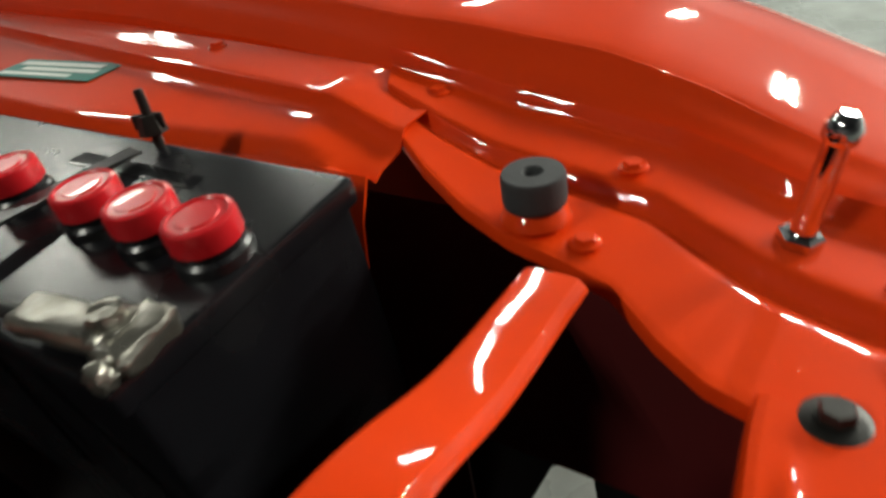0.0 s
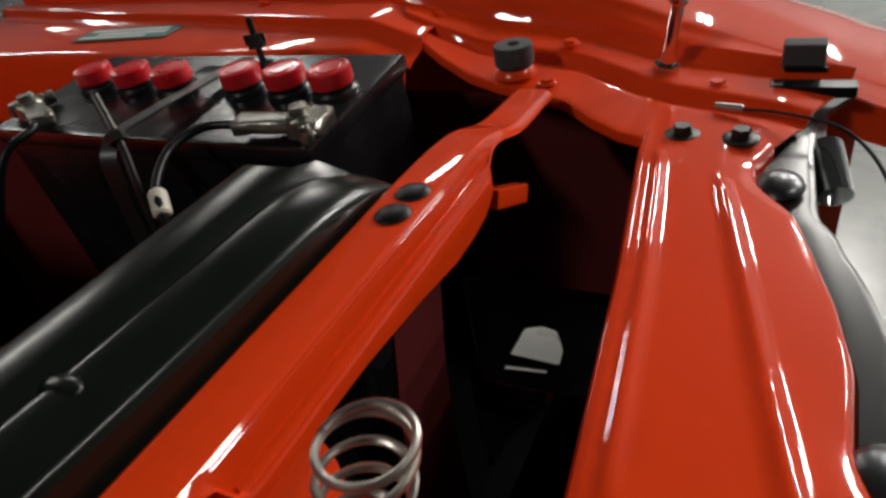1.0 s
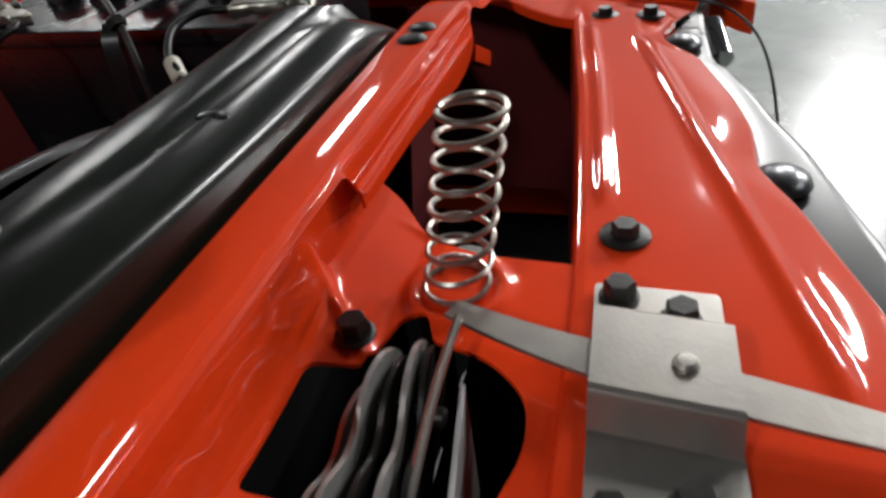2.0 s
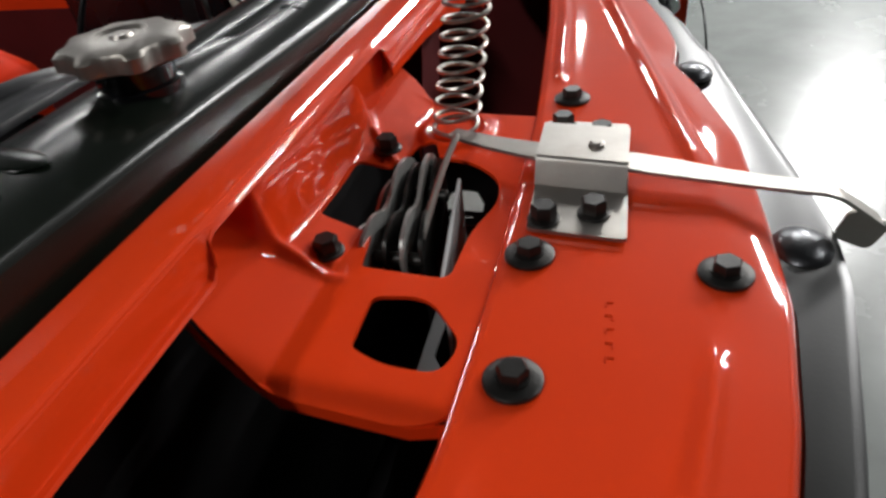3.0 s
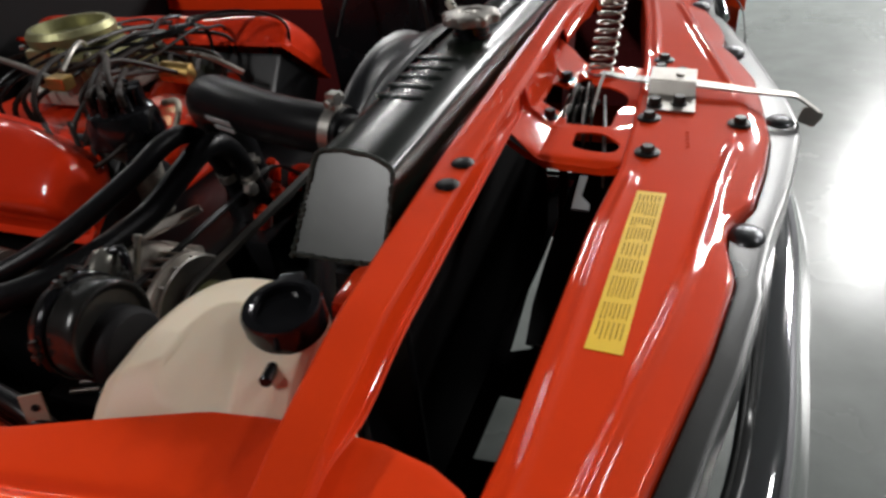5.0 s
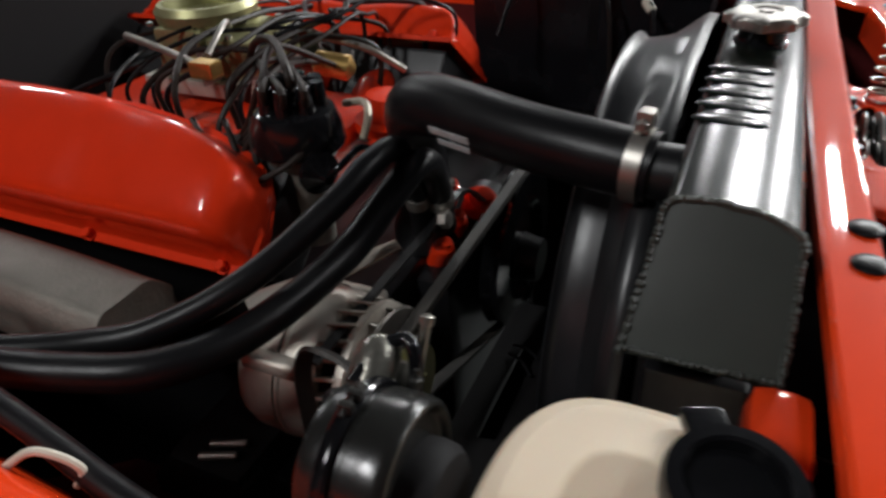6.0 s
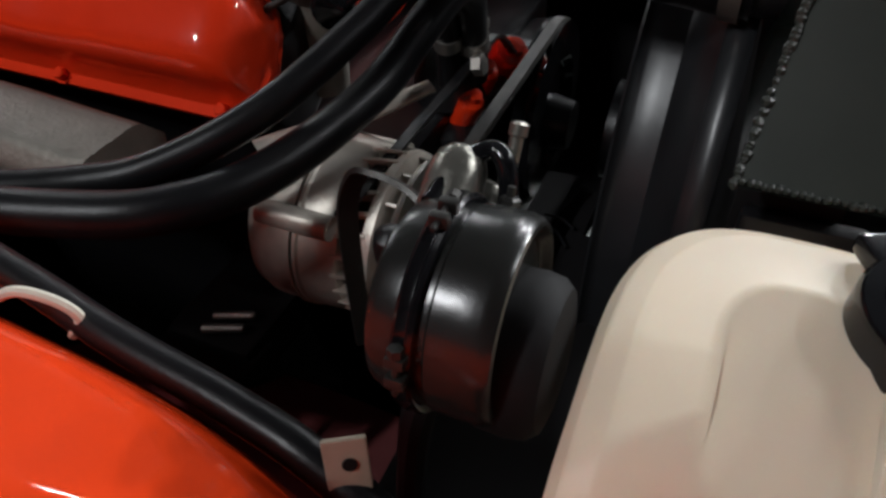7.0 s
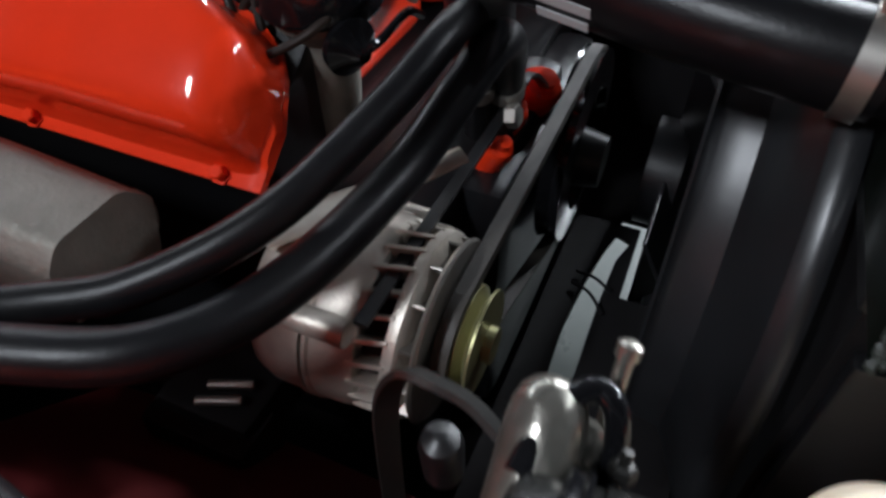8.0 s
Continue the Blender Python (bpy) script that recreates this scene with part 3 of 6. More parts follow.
def latch_plate():
    outer = rounded([(-0.163, 0.030, 0.003), (-0.118, 0.012, 0.006), (-0.100, -0.006, 0.006), (-0.068, -0.017, 0.006), (-0.016, -0.020, 0.003), (-0.010, -0.10, 0.01), (-0.012, -0.284, 0.01), (-0.032, -0.292, 0.012), (-0.092, -0.287, 0.03), (-0.131, -0.274, 0.01),
                     (-0.163, -0.257, 0.004)], 0.006)
    big = rounded([(-0.121, -0.110, 0.006), (-0.104, -0.099, 0.004), (-0.095, -0.067, 0.005), (-0.083, -0.064, 0.005), (-0.077, -0.079, 0.004), (-0.052, -0.084, 0.012), (-0.032, -0.102, 0.012), (-0.0285, -0.126, 0.012),
                   (-0.0375, -0.158, 0.012), (-0.0375, -0.203, 0.008), (-0.087, -0.1985, 0.004), (-0.094, -0.162, 0.004), (-0.1205, -0.171, 0.005)], 0.006, 6)
    small = rounded([(-0.0715, -0.2215, 0.006), (-0.044, -0.2175, 0.016), (-0.020, -0.246, 0.016), (-0.025, -0.266, 0.010), (-0.052, -0.2645, 0.010), (-0.0695, -0.2565, 0.005)], 0.01, 7)
    eye = [Vector((-0.140 + 0.0022 * math.cos(a), -0.024 + 0.0032 * math.sin(a))) for a in np.linspace(0, 2 * math.pi, 13)[:-1]]
    nx, ny = 96, 240
    rows = []
    for i in range(ny + 1):
        y = -0.325 + 0.36 * i / ny
        rows.append([(x, y, 0.8945 + latch_height(x, y)) for x in np.linspace(-0.168, -0.006, nx + 1)])
    bm = carved(patch(rows, (0, 0, -0.0022)), outer, [big, small, eye])
    return part("latch_plate", bm, ORANGE, car, "orange hood latch plate with two openings", 55)


plate_ob = latch_plate()
part("latch_plate_flange", patch([[(x, y, z - d) for d in (0.0, 0.003, 0.007)] for x, y, z in
     [(-0.160, -0.2595, 0.917), (-0.148, -0.266, 0.912), (-0.131, -0.2740, 0.905), (-0.112, -0.2805, 0.896), (-0.092, -0.2865, 0.890), (-0.06, -0.2890, 0.889), (-0.032, -0.2915, 0.889), (-0.016, -0.2875, 0.889)]], (0, 0.0012, 0)), ORANGE, plate_ob)


# radiator yoke below the bar: a web behind the bar's lip, a return tab and an upright panel whose dark red is shade put
# into the colour
def yoke_side():
    low = [(-0.030, 0.928), (0.05, 0.926), (0.10, 0.921), (0.142, 0.9145), (0.168, 0.9150), (0.184, 0.9175), (0.195, 0.9225), (0.202, 0.931), (0.204, 0.940)]
    rows = [[(-0.1200 - 0.0030 * step(z - 0.9365, 0.002), y, z) for z in np.linspace(table(low, y), 0.942, 9)] for y in np.linspace(-0.030, 0.2035, 60)]
    web = part("yoke_web", patch(rows, (-0.0015, 0, 0)), ORANGE, car, "orange flanged web below the support bar")
    part("yoke_tab", box((0.012, 0.054, 0.013), (-0.126, 0.229, 0.9045), 0.002, Matrix.Rotation(radians(-26), 3, "X")), ORANGE, web)
    rows = [[(-0.1300, y, z) for z in np.linspace(0.912, 0.946, 5)] for y in np.linspace(-0.095, -0.026, 9)]
    part("yoke_filler", patch(rows, (-0.0015, 0, 0)), ORANGE, web)
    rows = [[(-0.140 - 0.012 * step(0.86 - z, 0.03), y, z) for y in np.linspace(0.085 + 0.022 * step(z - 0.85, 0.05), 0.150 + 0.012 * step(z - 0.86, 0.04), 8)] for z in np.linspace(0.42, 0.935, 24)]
    return part("yoke_panel", patch(rows, (-0.002, 0, 0)), SHADED_ORANGE, car, "upright radiator yoke panel, dark red for orange in shade")


yoke_side()
# Added sheets that block the bright gap; the far one is shade-coloured.
for wall_y in (0.452, 2 * AXIS - 0.452):
    gaps = [rounded([(-0.30, 0.46), (-0.08, 0.46), (-0.08, 0.645), (-0.30, 0.645)], 0.02)] if wall_y > 0 else []
    sheet = plate(rounded([(-0.36, 0.30), (0.05, 0.30), (0.05, 0.878), (-0.36, 0.878)], 0.01), gaps, 0.0, 0.003, 0)
    bmesh.ops.transform(sheet, matrix=Matrix.Translation((0, wall_y, 0)) @ Matrix.Rotation(radians(90), 4, "X"), verts=sheet.verts)
    part("splash_shield", sheet, SHADED_ORANGE if wall_y > 0 else PIT_BLACK, car, "splash shield added to close off the fender's inside")
# Closing sheets added round the bay, near-black to stand for its deep shade.
part("wheel_apron", plate(rounded([(-0.48, 0.456), (0.04, 0.456), (0.04, 0.70), (-0.48, 0.70)], 0.01), [rounded([(-0.290, 0.528), (-0.288, 0.590), (-0.264, 0.601), (-0.240, 0.597), (-0.217, 0.556), (-0.214, 0.526)], 0.005), rounded([(-0.288, 0.498), (-0.226, 0.506), (-0.228, 0.514), (-0.288, 0.508)], 0.002)], 0.440, 0.004, 0), PIT_BLACK, car, "added near-black wheel apron with a small opening")
# Unseen panel, added to keep light off the floor under the car.
part("front_valance", box((0.012, 1.2, 0.27), (0.055, AXIS, 0.32), 0.004), PIT_BLACK, car, "unseen black valance added to darken the floor below")
# Added baffle, its edge shaped to the camera's view to hide the floor strip.
part("floor_baffle", plate([(-0.1505, 0.34), (-0.1500, 0.10), (-0.1440, -0.07), (-0.1385, -0.165), (-0.1280, -0.247), (-0.030, -0.266), (-0.030, 0.34)], [], 0.600, 0.004, 0.0006), PIT_BLACK, car, "near-black baffle added to hide the floor inside the grille")
part("baffle_rod", tube([(-0.112, -0.2505, 0.602), (-0.070, -0.2590, 0.602), (-0.030, -0.2665, 0.602)], 0.0011, 8), LEAD, car, "thin pale rod along the baffle's edge")
part("grille_back", box((0.012, 1.5, 0.42), (0.045, AXIS, 0.655)), PIT_BLACK, car, "near-black sheet closing the inner side of the grille")
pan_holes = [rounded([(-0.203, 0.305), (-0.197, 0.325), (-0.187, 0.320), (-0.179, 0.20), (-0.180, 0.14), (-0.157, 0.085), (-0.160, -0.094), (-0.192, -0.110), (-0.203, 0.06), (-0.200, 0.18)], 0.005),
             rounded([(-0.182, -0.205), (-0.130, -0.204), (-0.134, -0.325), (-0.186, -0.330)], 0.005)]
part("lower_pan", plate(rounded([(-0.235, -0.98), (0.06, -0.98), (0.06, 0.45), (-0.235, 0.45)], 0.01), pan_holes, 0.445, 0.004, 0), PIT_BLACK, car, "added near-black splash pan with openings")
bay_holes = [rounded([(-0.365, 0.085), (-0.325, 0.085), (-0.325, -0.26), (-0.400, -0.26), (-0.385, -0.06)], 0.004),
             rounded([(-0.424, 0.415), (-0.413, 0.408), (-0.426, 0.35)], 0.003)]
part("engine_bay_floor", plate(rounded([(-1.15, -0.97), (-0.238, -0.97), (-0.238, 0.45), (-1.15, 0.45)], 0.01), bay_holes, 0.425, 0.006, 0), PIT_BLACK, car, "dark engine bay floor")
part("firewall", box((0.02, 1.3, 0.62), (-1.13, AXIS, 0.70)), PIT_BLACK, car, "near-black firewall behind the engine")


# The upright sheet is added to screen off the bright far wall.
part("battery_tray", joined(box((0.39, 0.17, 0.006), (-0.445, 0.291, 0.737), 0.002, Matrix.Rotation(radians(4.5), 3, "X")), box((0.39, 0.006, 0.30), (-0.445, 0.345, 0.58), 0.002)), PIT_BLACK, car, "black battery tray with an added screening sheet below")


def wheel(y, side):
    hub = part("wheel", lathe([(0.04, 0.0), (0.12, 0.01), (0.17, 0.03), (0.178, 0.09), (0.185, 0.10), (0.185, -0.09), (0.15, -0.08)], (-0.78, y, 0.325), (-0.78, y + side, 0.325), 40), BLACK_SATIN, car, "dark steel front wheel")
    part("tyre", lathe([(0.183, -0.085), (0.20, -0.10), (0.27, -0.105), (0.310, -0.09), (0.324, -0.06), (0.326, 0.0), (0.324, 0.06), (0.310, 0.09), (0.27, 0.105), (0.20, 0.10), (0.183, 0.085)], (-0.78, y, 0.325), (-0.78, y + side, 0.325), 56), RUBBER, hub, "black rubber tyre")


wheel(0.56, 1), wheel(2 * AXIS - 0.56, -1)


# ---- bolts of the body ----
def hex_bolt(across=0.0118, high=0.0062, washer=0.0125, thick=0.0022):
    bm = lathe([(washer * 0.55, 0.0), (washer, 0.0), (washer, thick * 0.7), (washer * 0.93, thick), (across * 0.62, thick * 1.1), (across * 0.62, thick * 1.5)], sides=28)
    head = lathe([(across * 0.577, 0.001), (across * 0.577, high + thick - 0.0012), (across * 0.50, high + thick)], sides=6)
    return joined(bm, head)


WIDE_BOLT, FLANGE_BOLT, SMALL_BOLT = mesh_of(hex_bolt()), mesh_of(hex_bolt(0.0120, 0.008, 0.0088, 0.0016)), mesh_of(hex_bolt(0.0120, 0.008, 0.0092, 0.0016))
PAINTED_BOLT = mesh_of(hex_bolt(0.0100, 0.0030, 0.0082, 0.0014))
BUTTON = mesh_of(lathe([(0.0115, 0.0), (0.0118, 0.0008), (0.0108, 0.0018), (0.0080, 0.0030), (0.0045, 0.0036), (0.0, 0.0038)], sides=28))
for k, (x, y) in enumerate([(0.0, 0.0), (0.0, -0.185), (0.091, -0.187), (0.007, -0.268), (-0.034, 0.341), (0.005, 0.339)]):
    shared("bolt", WIDE_BOLT, DARK_STEEL, panel, (x, y, panel_z(x, min(y, 0.33)) + 0.0005 if y < 0.3 else 0.897), 0.7 * k)
for k, (x, y) in enumerate([(-0.108, -0.089), (-0.106, -0.195)]):
    shared("bolt", SMALL_BOLT, DARK_STEEL, plate_ob, (x, y, 0.8950 + latch_height(x, y)), 0.5 * k + 0.2)
for k, (x, y, z) in enumerate([(-0.139, 0.142, 0.9562), (-0.139, 0.120, 0.9566), (-0.1255, -0.430, 0.9575), (-0.1255, -0.467, 0.9575)]):
    shared("button_plug", BUTTON, RUBBER, bar, (x, y, z + 0.0004), k, None, 0.82)
for k, (x, y, z) in enumerate([(-0.290, 0.486, 0.944), (-0.149, 0.459, 0.923), (-0.153, 0.400, 0.9105), (-0.02, 0.42, 0.902)]):
    shared("painted_bolt", PAINTED_BOLT, ORANGE, gusset_far, (x, y, z), 0.4 * k)
for k, (x, y) in enumerate([(-0.53, 0.510)]):
    shared("painted_bolt", PAINTED_BOLT, ORANGE, rail_far, (x, y, 0.9572), 0.3 * k)


def embossed_mark():
    bm = None
    for k in range(5):
        c = (0.041 + 0.0006 * k, -0.214 - 0.0085 * k, panel_z(0.041, -0.22) + 0.0002)
        bm = box((0.0040, 0.0008, 0.0009), (c[0], c[1], c[2]), 0.0003, None, bm)
        bm = box((0.0008, 0.0040, 0.0009), (c[0] + (0.0015 if k % 2 else -0.0015), c[1] - 0.0015, c[2]), 0.0004, None, bm)
    part("embossed_mark", bm, ORANGE, panel, "row of small stamped marks")


embossed_mark()


# ---- front trim, bumper ----
LIP_OUT = [(-0.80, 0.030), (-0.65, 0.072), (-0.522, 0.098), (-0.467, 0.107), (-0.410, 0.113), (-0.368, 0.119), (-0.30, 0.133), (-0.258, 0.140), (-0.165, 0.153), (-0.124, 0.153), (-0.07, 0.145), (0.031, 0.124), (0.129, 0.104), (0.171, 0.090), (0.213, 0.080), (0.273, 0.056), (0.332, 0.053), (0.385, 0.050), (0.43, 0.062)]


def grille_trim():
    trim = thing("grille_trim", "satin dark grey grille surround strip along the orange panel", "car trim")
    rows = []
    for i in range(221):
        y = -0.79 + (0.42 + 0.79) * i / 220
        a, b = softly(X_OUT, y, 0.006) + 0.0025, softly(LIP_OUT, y, 0.01)
        b = max(b, a + 0.02)
        z = 0.8825 - 0.004 * step(y - 0.0, 0.2) + 0.004 * step(y - 0.2, 0.05)
        row = [(a, y, z - 0.010), (a, y, z - 0.002), (a + 0.001, y, z)]
        for j in range(1, 9):
            row.append((a + (b - a - 0.004) * j / 8, y, z + 0.0003 * math.sin(math.pi * j / 8)))
        row += [(b - 0.0012, y, z - 0.0012), (b, y, z - 0.005), (b + 0.001, y, z - 0.03), (b - 0.004, y, z - 0.06), (b - 0.02, y, z - 0.10)]
        rows.append(row)
    part("strip", patch(rows, (0, 0, -0.002)), TRIM_GREY, trim)
    dome = lathe([(0.0165, 0.0), (0.017, 0.001), (0.0155, 0.004), (0.011, 0.0072), (0.005, 0.0088), (0.0, 0.0092)], sides=32)
    me = mesh_of(dome)
    for x, y, z in [(0.032, 0.297, 0.886), (0.083, 0.084, 0.883), (0.133, -0.136, 0.879), (0.099, -0.374, 0.880)]:
        ob = shared("dome_nut", me, DOME_GREY, trim, (x, y, z))
        ob.matrix_basis = ob.matrix_basis @ Matrix.Diagonal((0.92, 1.1, 0.9, 1))
    return trim


grille_trim()


def chrome_bumper():
    bumper = thing("front_bumper", "chrome front bumper bar below the grille", "bumper")
    sec = rounded([(-0.03, 0.055), (0.012, 0.05), (0.032, 0.0), (0.012, -0.05), (-0.03, -0.055)], 0.02, 6)
    pts = curve_points([(-0.16, 0.72, 0.68), (0.03, 0.52, 0.70), (0.11, 0.25, 0.72), (0.145, 0.0, 0.73), (0.158, AXIS, 0.73), (0.150, -0.32, 0.73), (0.125, -0.57, 0.72), (0.03, -0.84, 0.70), (-0.16, -1.04, 0.68)], 8)
    part("bar", sweep(pts, [(-p.x, p.y) for p in sec]), CHROME, bumper)
    part("filler", patch([[(softly(LIP_OUT, y) - 0.02 + dx, y, z) for dx, z in ((0, 0.80), (0.01, 0.74), (0.012, 0.66))] for y in np.linspace(-0.75, 0.4, 40)], (0, 0, -0.003)), TRIM_GREY, bumper)


chrome_bumper()


# ---- labels ----
def bars(rows, z, mat, parent, name):
    bm = None
    for x0, y0, x1, y1, w in rows:
        d = Vector((x1 - x0, y1 - y0))
        m = Matrix.Rotation(math.atan2(d.y, d.x), 3, "Z")
        bm = box((d.length, w, 0.0003), ((x0 + x1) / 2, (y0 + y1) / 2, z), 0, m, bm)
    return part(name, bm, mat, parent)


def yellow_label():
    lab = thing("yellow_label", "long yellow paper label with faint printed lines on the orange panel", "label")
    rng = random.Random(4)
    a, b = Vector((0.019, -0.345)), Vector((0.010, -0.560))
    rows = []
    for i in range(31):
        t = i / 30
        c = a.lerp(b, t)
        rows.append([(c.x + s, c.y - 0.04 * s, panel_z(c.x + s, c.y) + 0.0006) for s in np.linspace(-0.0125, 0.0125, 7)])
    part("paper", patch(rows, (0, 0, -0.0005)), YELLOW, lab)
    text = []
    for t0, t1, lines in ((0.03, 0.085, 6), (0.092, 0.200, 7), (0.210, 0.28, 7), (0.287, 0.385, 7), (0.395, 0.49, 6), (0.50, 0.60, 7), (0.61, 0.74, 7), (0.76, 0.85, 7), (0.86, 0.95, 6)):
        for k in range(lines):
            s = -0.0100 + 0.0200 * (k + 0.5) / lines
            p, q = a.lerp(b, t0), a.lerp(b, t1 - 0.022 * rng.random())
            text.append((p.x + s, p.y, q.x + s, q.y, 0.0012 if lines > 2 else 0.0007))
    bm = None
    for x0, y0, x1, y1, w in text:
        n = 15
        for k in range(n):
            u, v = k / n + 0.01, (k + 0.35 + 0.55 * rng.random()) / n
            xa, ya, xb, yb = x0 + (x1 - x0) * u, y0 + (y1 - y0) * u, x0 + (x1 - x0) * v, y0 + (y1 - y0) * v
            bm = box((math.hypot(xb - xa, yb - ya), w, 0.0003), ((xa + xb) / 2, (ya + yb) / 2, panel_z((xa + xb) / 2, (ya + yb) / 2) + 0.0008), 0, Matrix.Rotation(math.atan2(yb - ya, xb - xa), 3, "Z"), bm)
    part("print", bm, INK, lab)


yellow_label()


def rail_sticker():
    lab = thing("maker_sticker", "small green and silver sticker on the orange rail", "label", pose(-0.715, 0.461, 0.9448, 0, 0, 4))
    part("paper", box((0.155, 0.044, 0.0006), (0, 0, 0), 0), GREEN_INK, lab)
    bars([(-0.07, 0.011, 0.06, 0.011, 0.009), (-0.05, -0.002, 0.065, -0.002, 0.008), (-0.07, -0.014, 0.04, -0.014, 0.007)], 0.0006, PALE_INK, lab, "print")


rail_sticker()


# ---- battery ----
def battery():
    bat = thing("battery", "black six-cell car battery with red vent caps", "battery", pose(-0.445, 0.3020, 0.7405, 4.5, 0, 0))
    part("case", box((0.358, 0.146, 0.194), (0, 0, 0.098), 0.006), BLACK_CASE, bat)
    part("lid", box((0.366, 0.154, 0.016), (0, 0, 0.198), 0.004), BLACK_CASE, bat)
    for k, x in enumerate((-0.286, -0.331, -0.377, -0.457, -0.508, -0.560)):
        neck = part("cell_neck", lathe([(0.0195, 0), (0.0185, 0.006), (0.0165, 0.008), (0.0165, 0.014)], (x + 0.445, 0.002, 0.205), (x + 0.445, 0.002, 1), 28), BLACK_CASE, bat)
        rows = [(0.0165, 0.011), (0.0176, 0.012), (0.0176, 0.0220), (0.0168, 0.0238), (0.0145, 0.0245), (0.0136, 0.0236), (0.0106, 0.0236), (0.0098, 0.0244), (0.0, 0.0246)]
        cap = lathe(rows, (x + 0.445, 0.002, 0.205), (x + 0.445, 0.002, 1), 40)
        for v in cap.verts:
            d = Vector((v.co.x - x - 0.445, v.co.y - 0.002, 0))
            if d.length > 0.0168 and int(round(math.degrees(math.atan2(d.y, d.x)) / 9)) % 2:
                v.co -= d * 0.03
        part("vent_cap", cap, RED_PLASTIC, neck, "red plastic screw cap")
    return bat


battery()


def battery_clamp():
    clamp = thing("battery_clamp", "black steel battery hold-down strap with a wing nut", "clamp")
    part("pad", box((0.122, 0.026, 0.004), (-0.410, 0.338, 0.948), 0.0018, Matrix.Rotation(0.02, 3, "Z")), BLACK_GLOSS, clamp)
    part("strap", sweep(curve_points([(-0.416, 0.342, 0.956), (-0.420, 0.30, 0.956), (-0.424, 0.20, 0.955), (-0.420, 0.178, 0.950), (-0.418, 0.168, 0.93), (-0.418, 0.166, 0.86)], 6), [(-0.007, -0.001), (0.007, -0.001), (0.007, 0.001), (-0.007, 0.001)]), BLACK_SATIN, clamp)
    rod = part("hook_bolt", tube([(-0.432, 0.192, 0.984), (-0.416, 0.183, 0.962), (-0.408, 0.178, 0.945), (-0.395, 0.166, 0.90), (-0.386, 0.160, 0.80)], 0.0032, 10), DARK_STEEL, clamp)
    part("nut", lathe([(0.008, 0), (0.008, 0.007), (0.006, 0.009)], (-0.412, 0.180, 0.952), (-0.432, 0.192, 0.984), 6), DARK_STEEL, rod)
    bolt = part("bolt", lathe([(0.0032, 0), (0.0032, 0.046), (0.0026, 0.048)], (-0.414, 0.357, 0.940), (-0.430, 0.368, 1.1), 14), DARK_STEEL, clamp)
    part("wing_nut", joined(lathe([(0.009, 0.0), (0.0085, 0.004), (0.0065, 0.012)], (-0.416, 0.358, 0.960), (-0.430, 0.368, 1.1), 6), box((0.020, 0.0035, 0.010), (-0.417, 0.358, 0.968), 0.0015, Matrix.Rotation(0.5, 3, "Z"))), DARK_STEEL, bolt)


battery_clamp()


def terminal(at, turn, cable, label):
    lead = thing("battery_cable", label, "cable")
    m = Matrix.Translation(at) @ Matrix.Rotation(turn, 4, "Z")
    bm = lathe([(0.0125, 0.0), (0.0125, 0.012), (0.010, 0.015), (0.0075, 0.0155), (0.0070, 0.021), (0.0, 0.021)], sides=22)
    bm = box((0.052, 0.020, 0.011), (-0.030, 0.0, 0.008), 0.003, None, bm)
    bm = box((0.016, 0.032, 0.013), (0.012, 0.0, 0.008), 0.003, None, bm)
    bm = lathe([(0.004, 0), (0.004, 0.034), (0.0, 0.035)], (0.014, -0.018, 0.008), (0.014, 1, 0.008), 10, bm)
    bm = lathe([(0.0068, 0), (0.0068, 0.006), (0.006, 0.007)], (0.014, -0.024, 0.008), (0.014, 1, 0.008), 6, bm)
    bmesh.ops.triangulate(bm, faces=bm.faces)
    bmesh.ops.subdivide_edges(bm, edges=[e for e in bm.edges if e.calc_length() > 0.004], cuts=2, use_grid_fill=True)
    for v in bm.verts:
        v.co += 0.0020 * noise.noise_vector(v.co * 150) + 0.0008 * noise.noise_vector(v.co * 480)
    bmesh.ops.transform(bm, matrix=m, verts=bm.verts)
    part("terminal_clamp", bm, LEAD, lead, "crumpled dull lead clamp with a bolt", 50)
    part("cable", tube(cable, 0.0034, 12), RUBBER, lead)
    return lead


near_cable = terminal((-0.275, 0.228, 0.943), 0.15, [(-0.328, 0.220, 0.951), (-0.354, 0.210, 0.952), (-0.363, 0.182, 0.948), (-0.350, 0.150, 0.938), (-0.334, 0.135, 0.930), (-0.328, 0.125, 0.90)], "black battery cable with a lead clamp on the battery")
part("connector", lathe([(0.0055, 0), (0.0065, 0.002), (0.0065, 0.018), (0.005, 0.020)], (-0.345, 0.145, 0.936), (-0.322, 0.123, 0.915), 14), WHITE_PLASTIC, near_cable)
terminal((-0.590, 0.232, 0.943), 2.7, [(-0.545, 0.205, 0.951), (-0.53, 0.19, 0.952), (-0.535, 0.16, 0.94), (-0.55, 0.13, 0.88)], "battery cable with a dull lead clamp beside the caps")


# ---- radiator ----
TANK = [(-0.2365, 0.918), (-0.235, 0.930), (-0.2295, 0.970), (-0.2285, 0.979), (-0.2265, 0.9838), (-0.222, 0.9862), (-0.212, 0.9873), (-0.202, 0.9873), (-0.196, 0.9868), (-0.191, 0.9862), (-0.185, 0.9858), (-0.176, 0.9842), (-0.168, 0.9815), (-0.1635, 0.9795), (-0.1612, 0.9775), (-0.1600, 0.9740), (-0.159, 0.955), (-0.1585, 0.943), (-0.1585, 0.930), (-0.159, 0.918)]


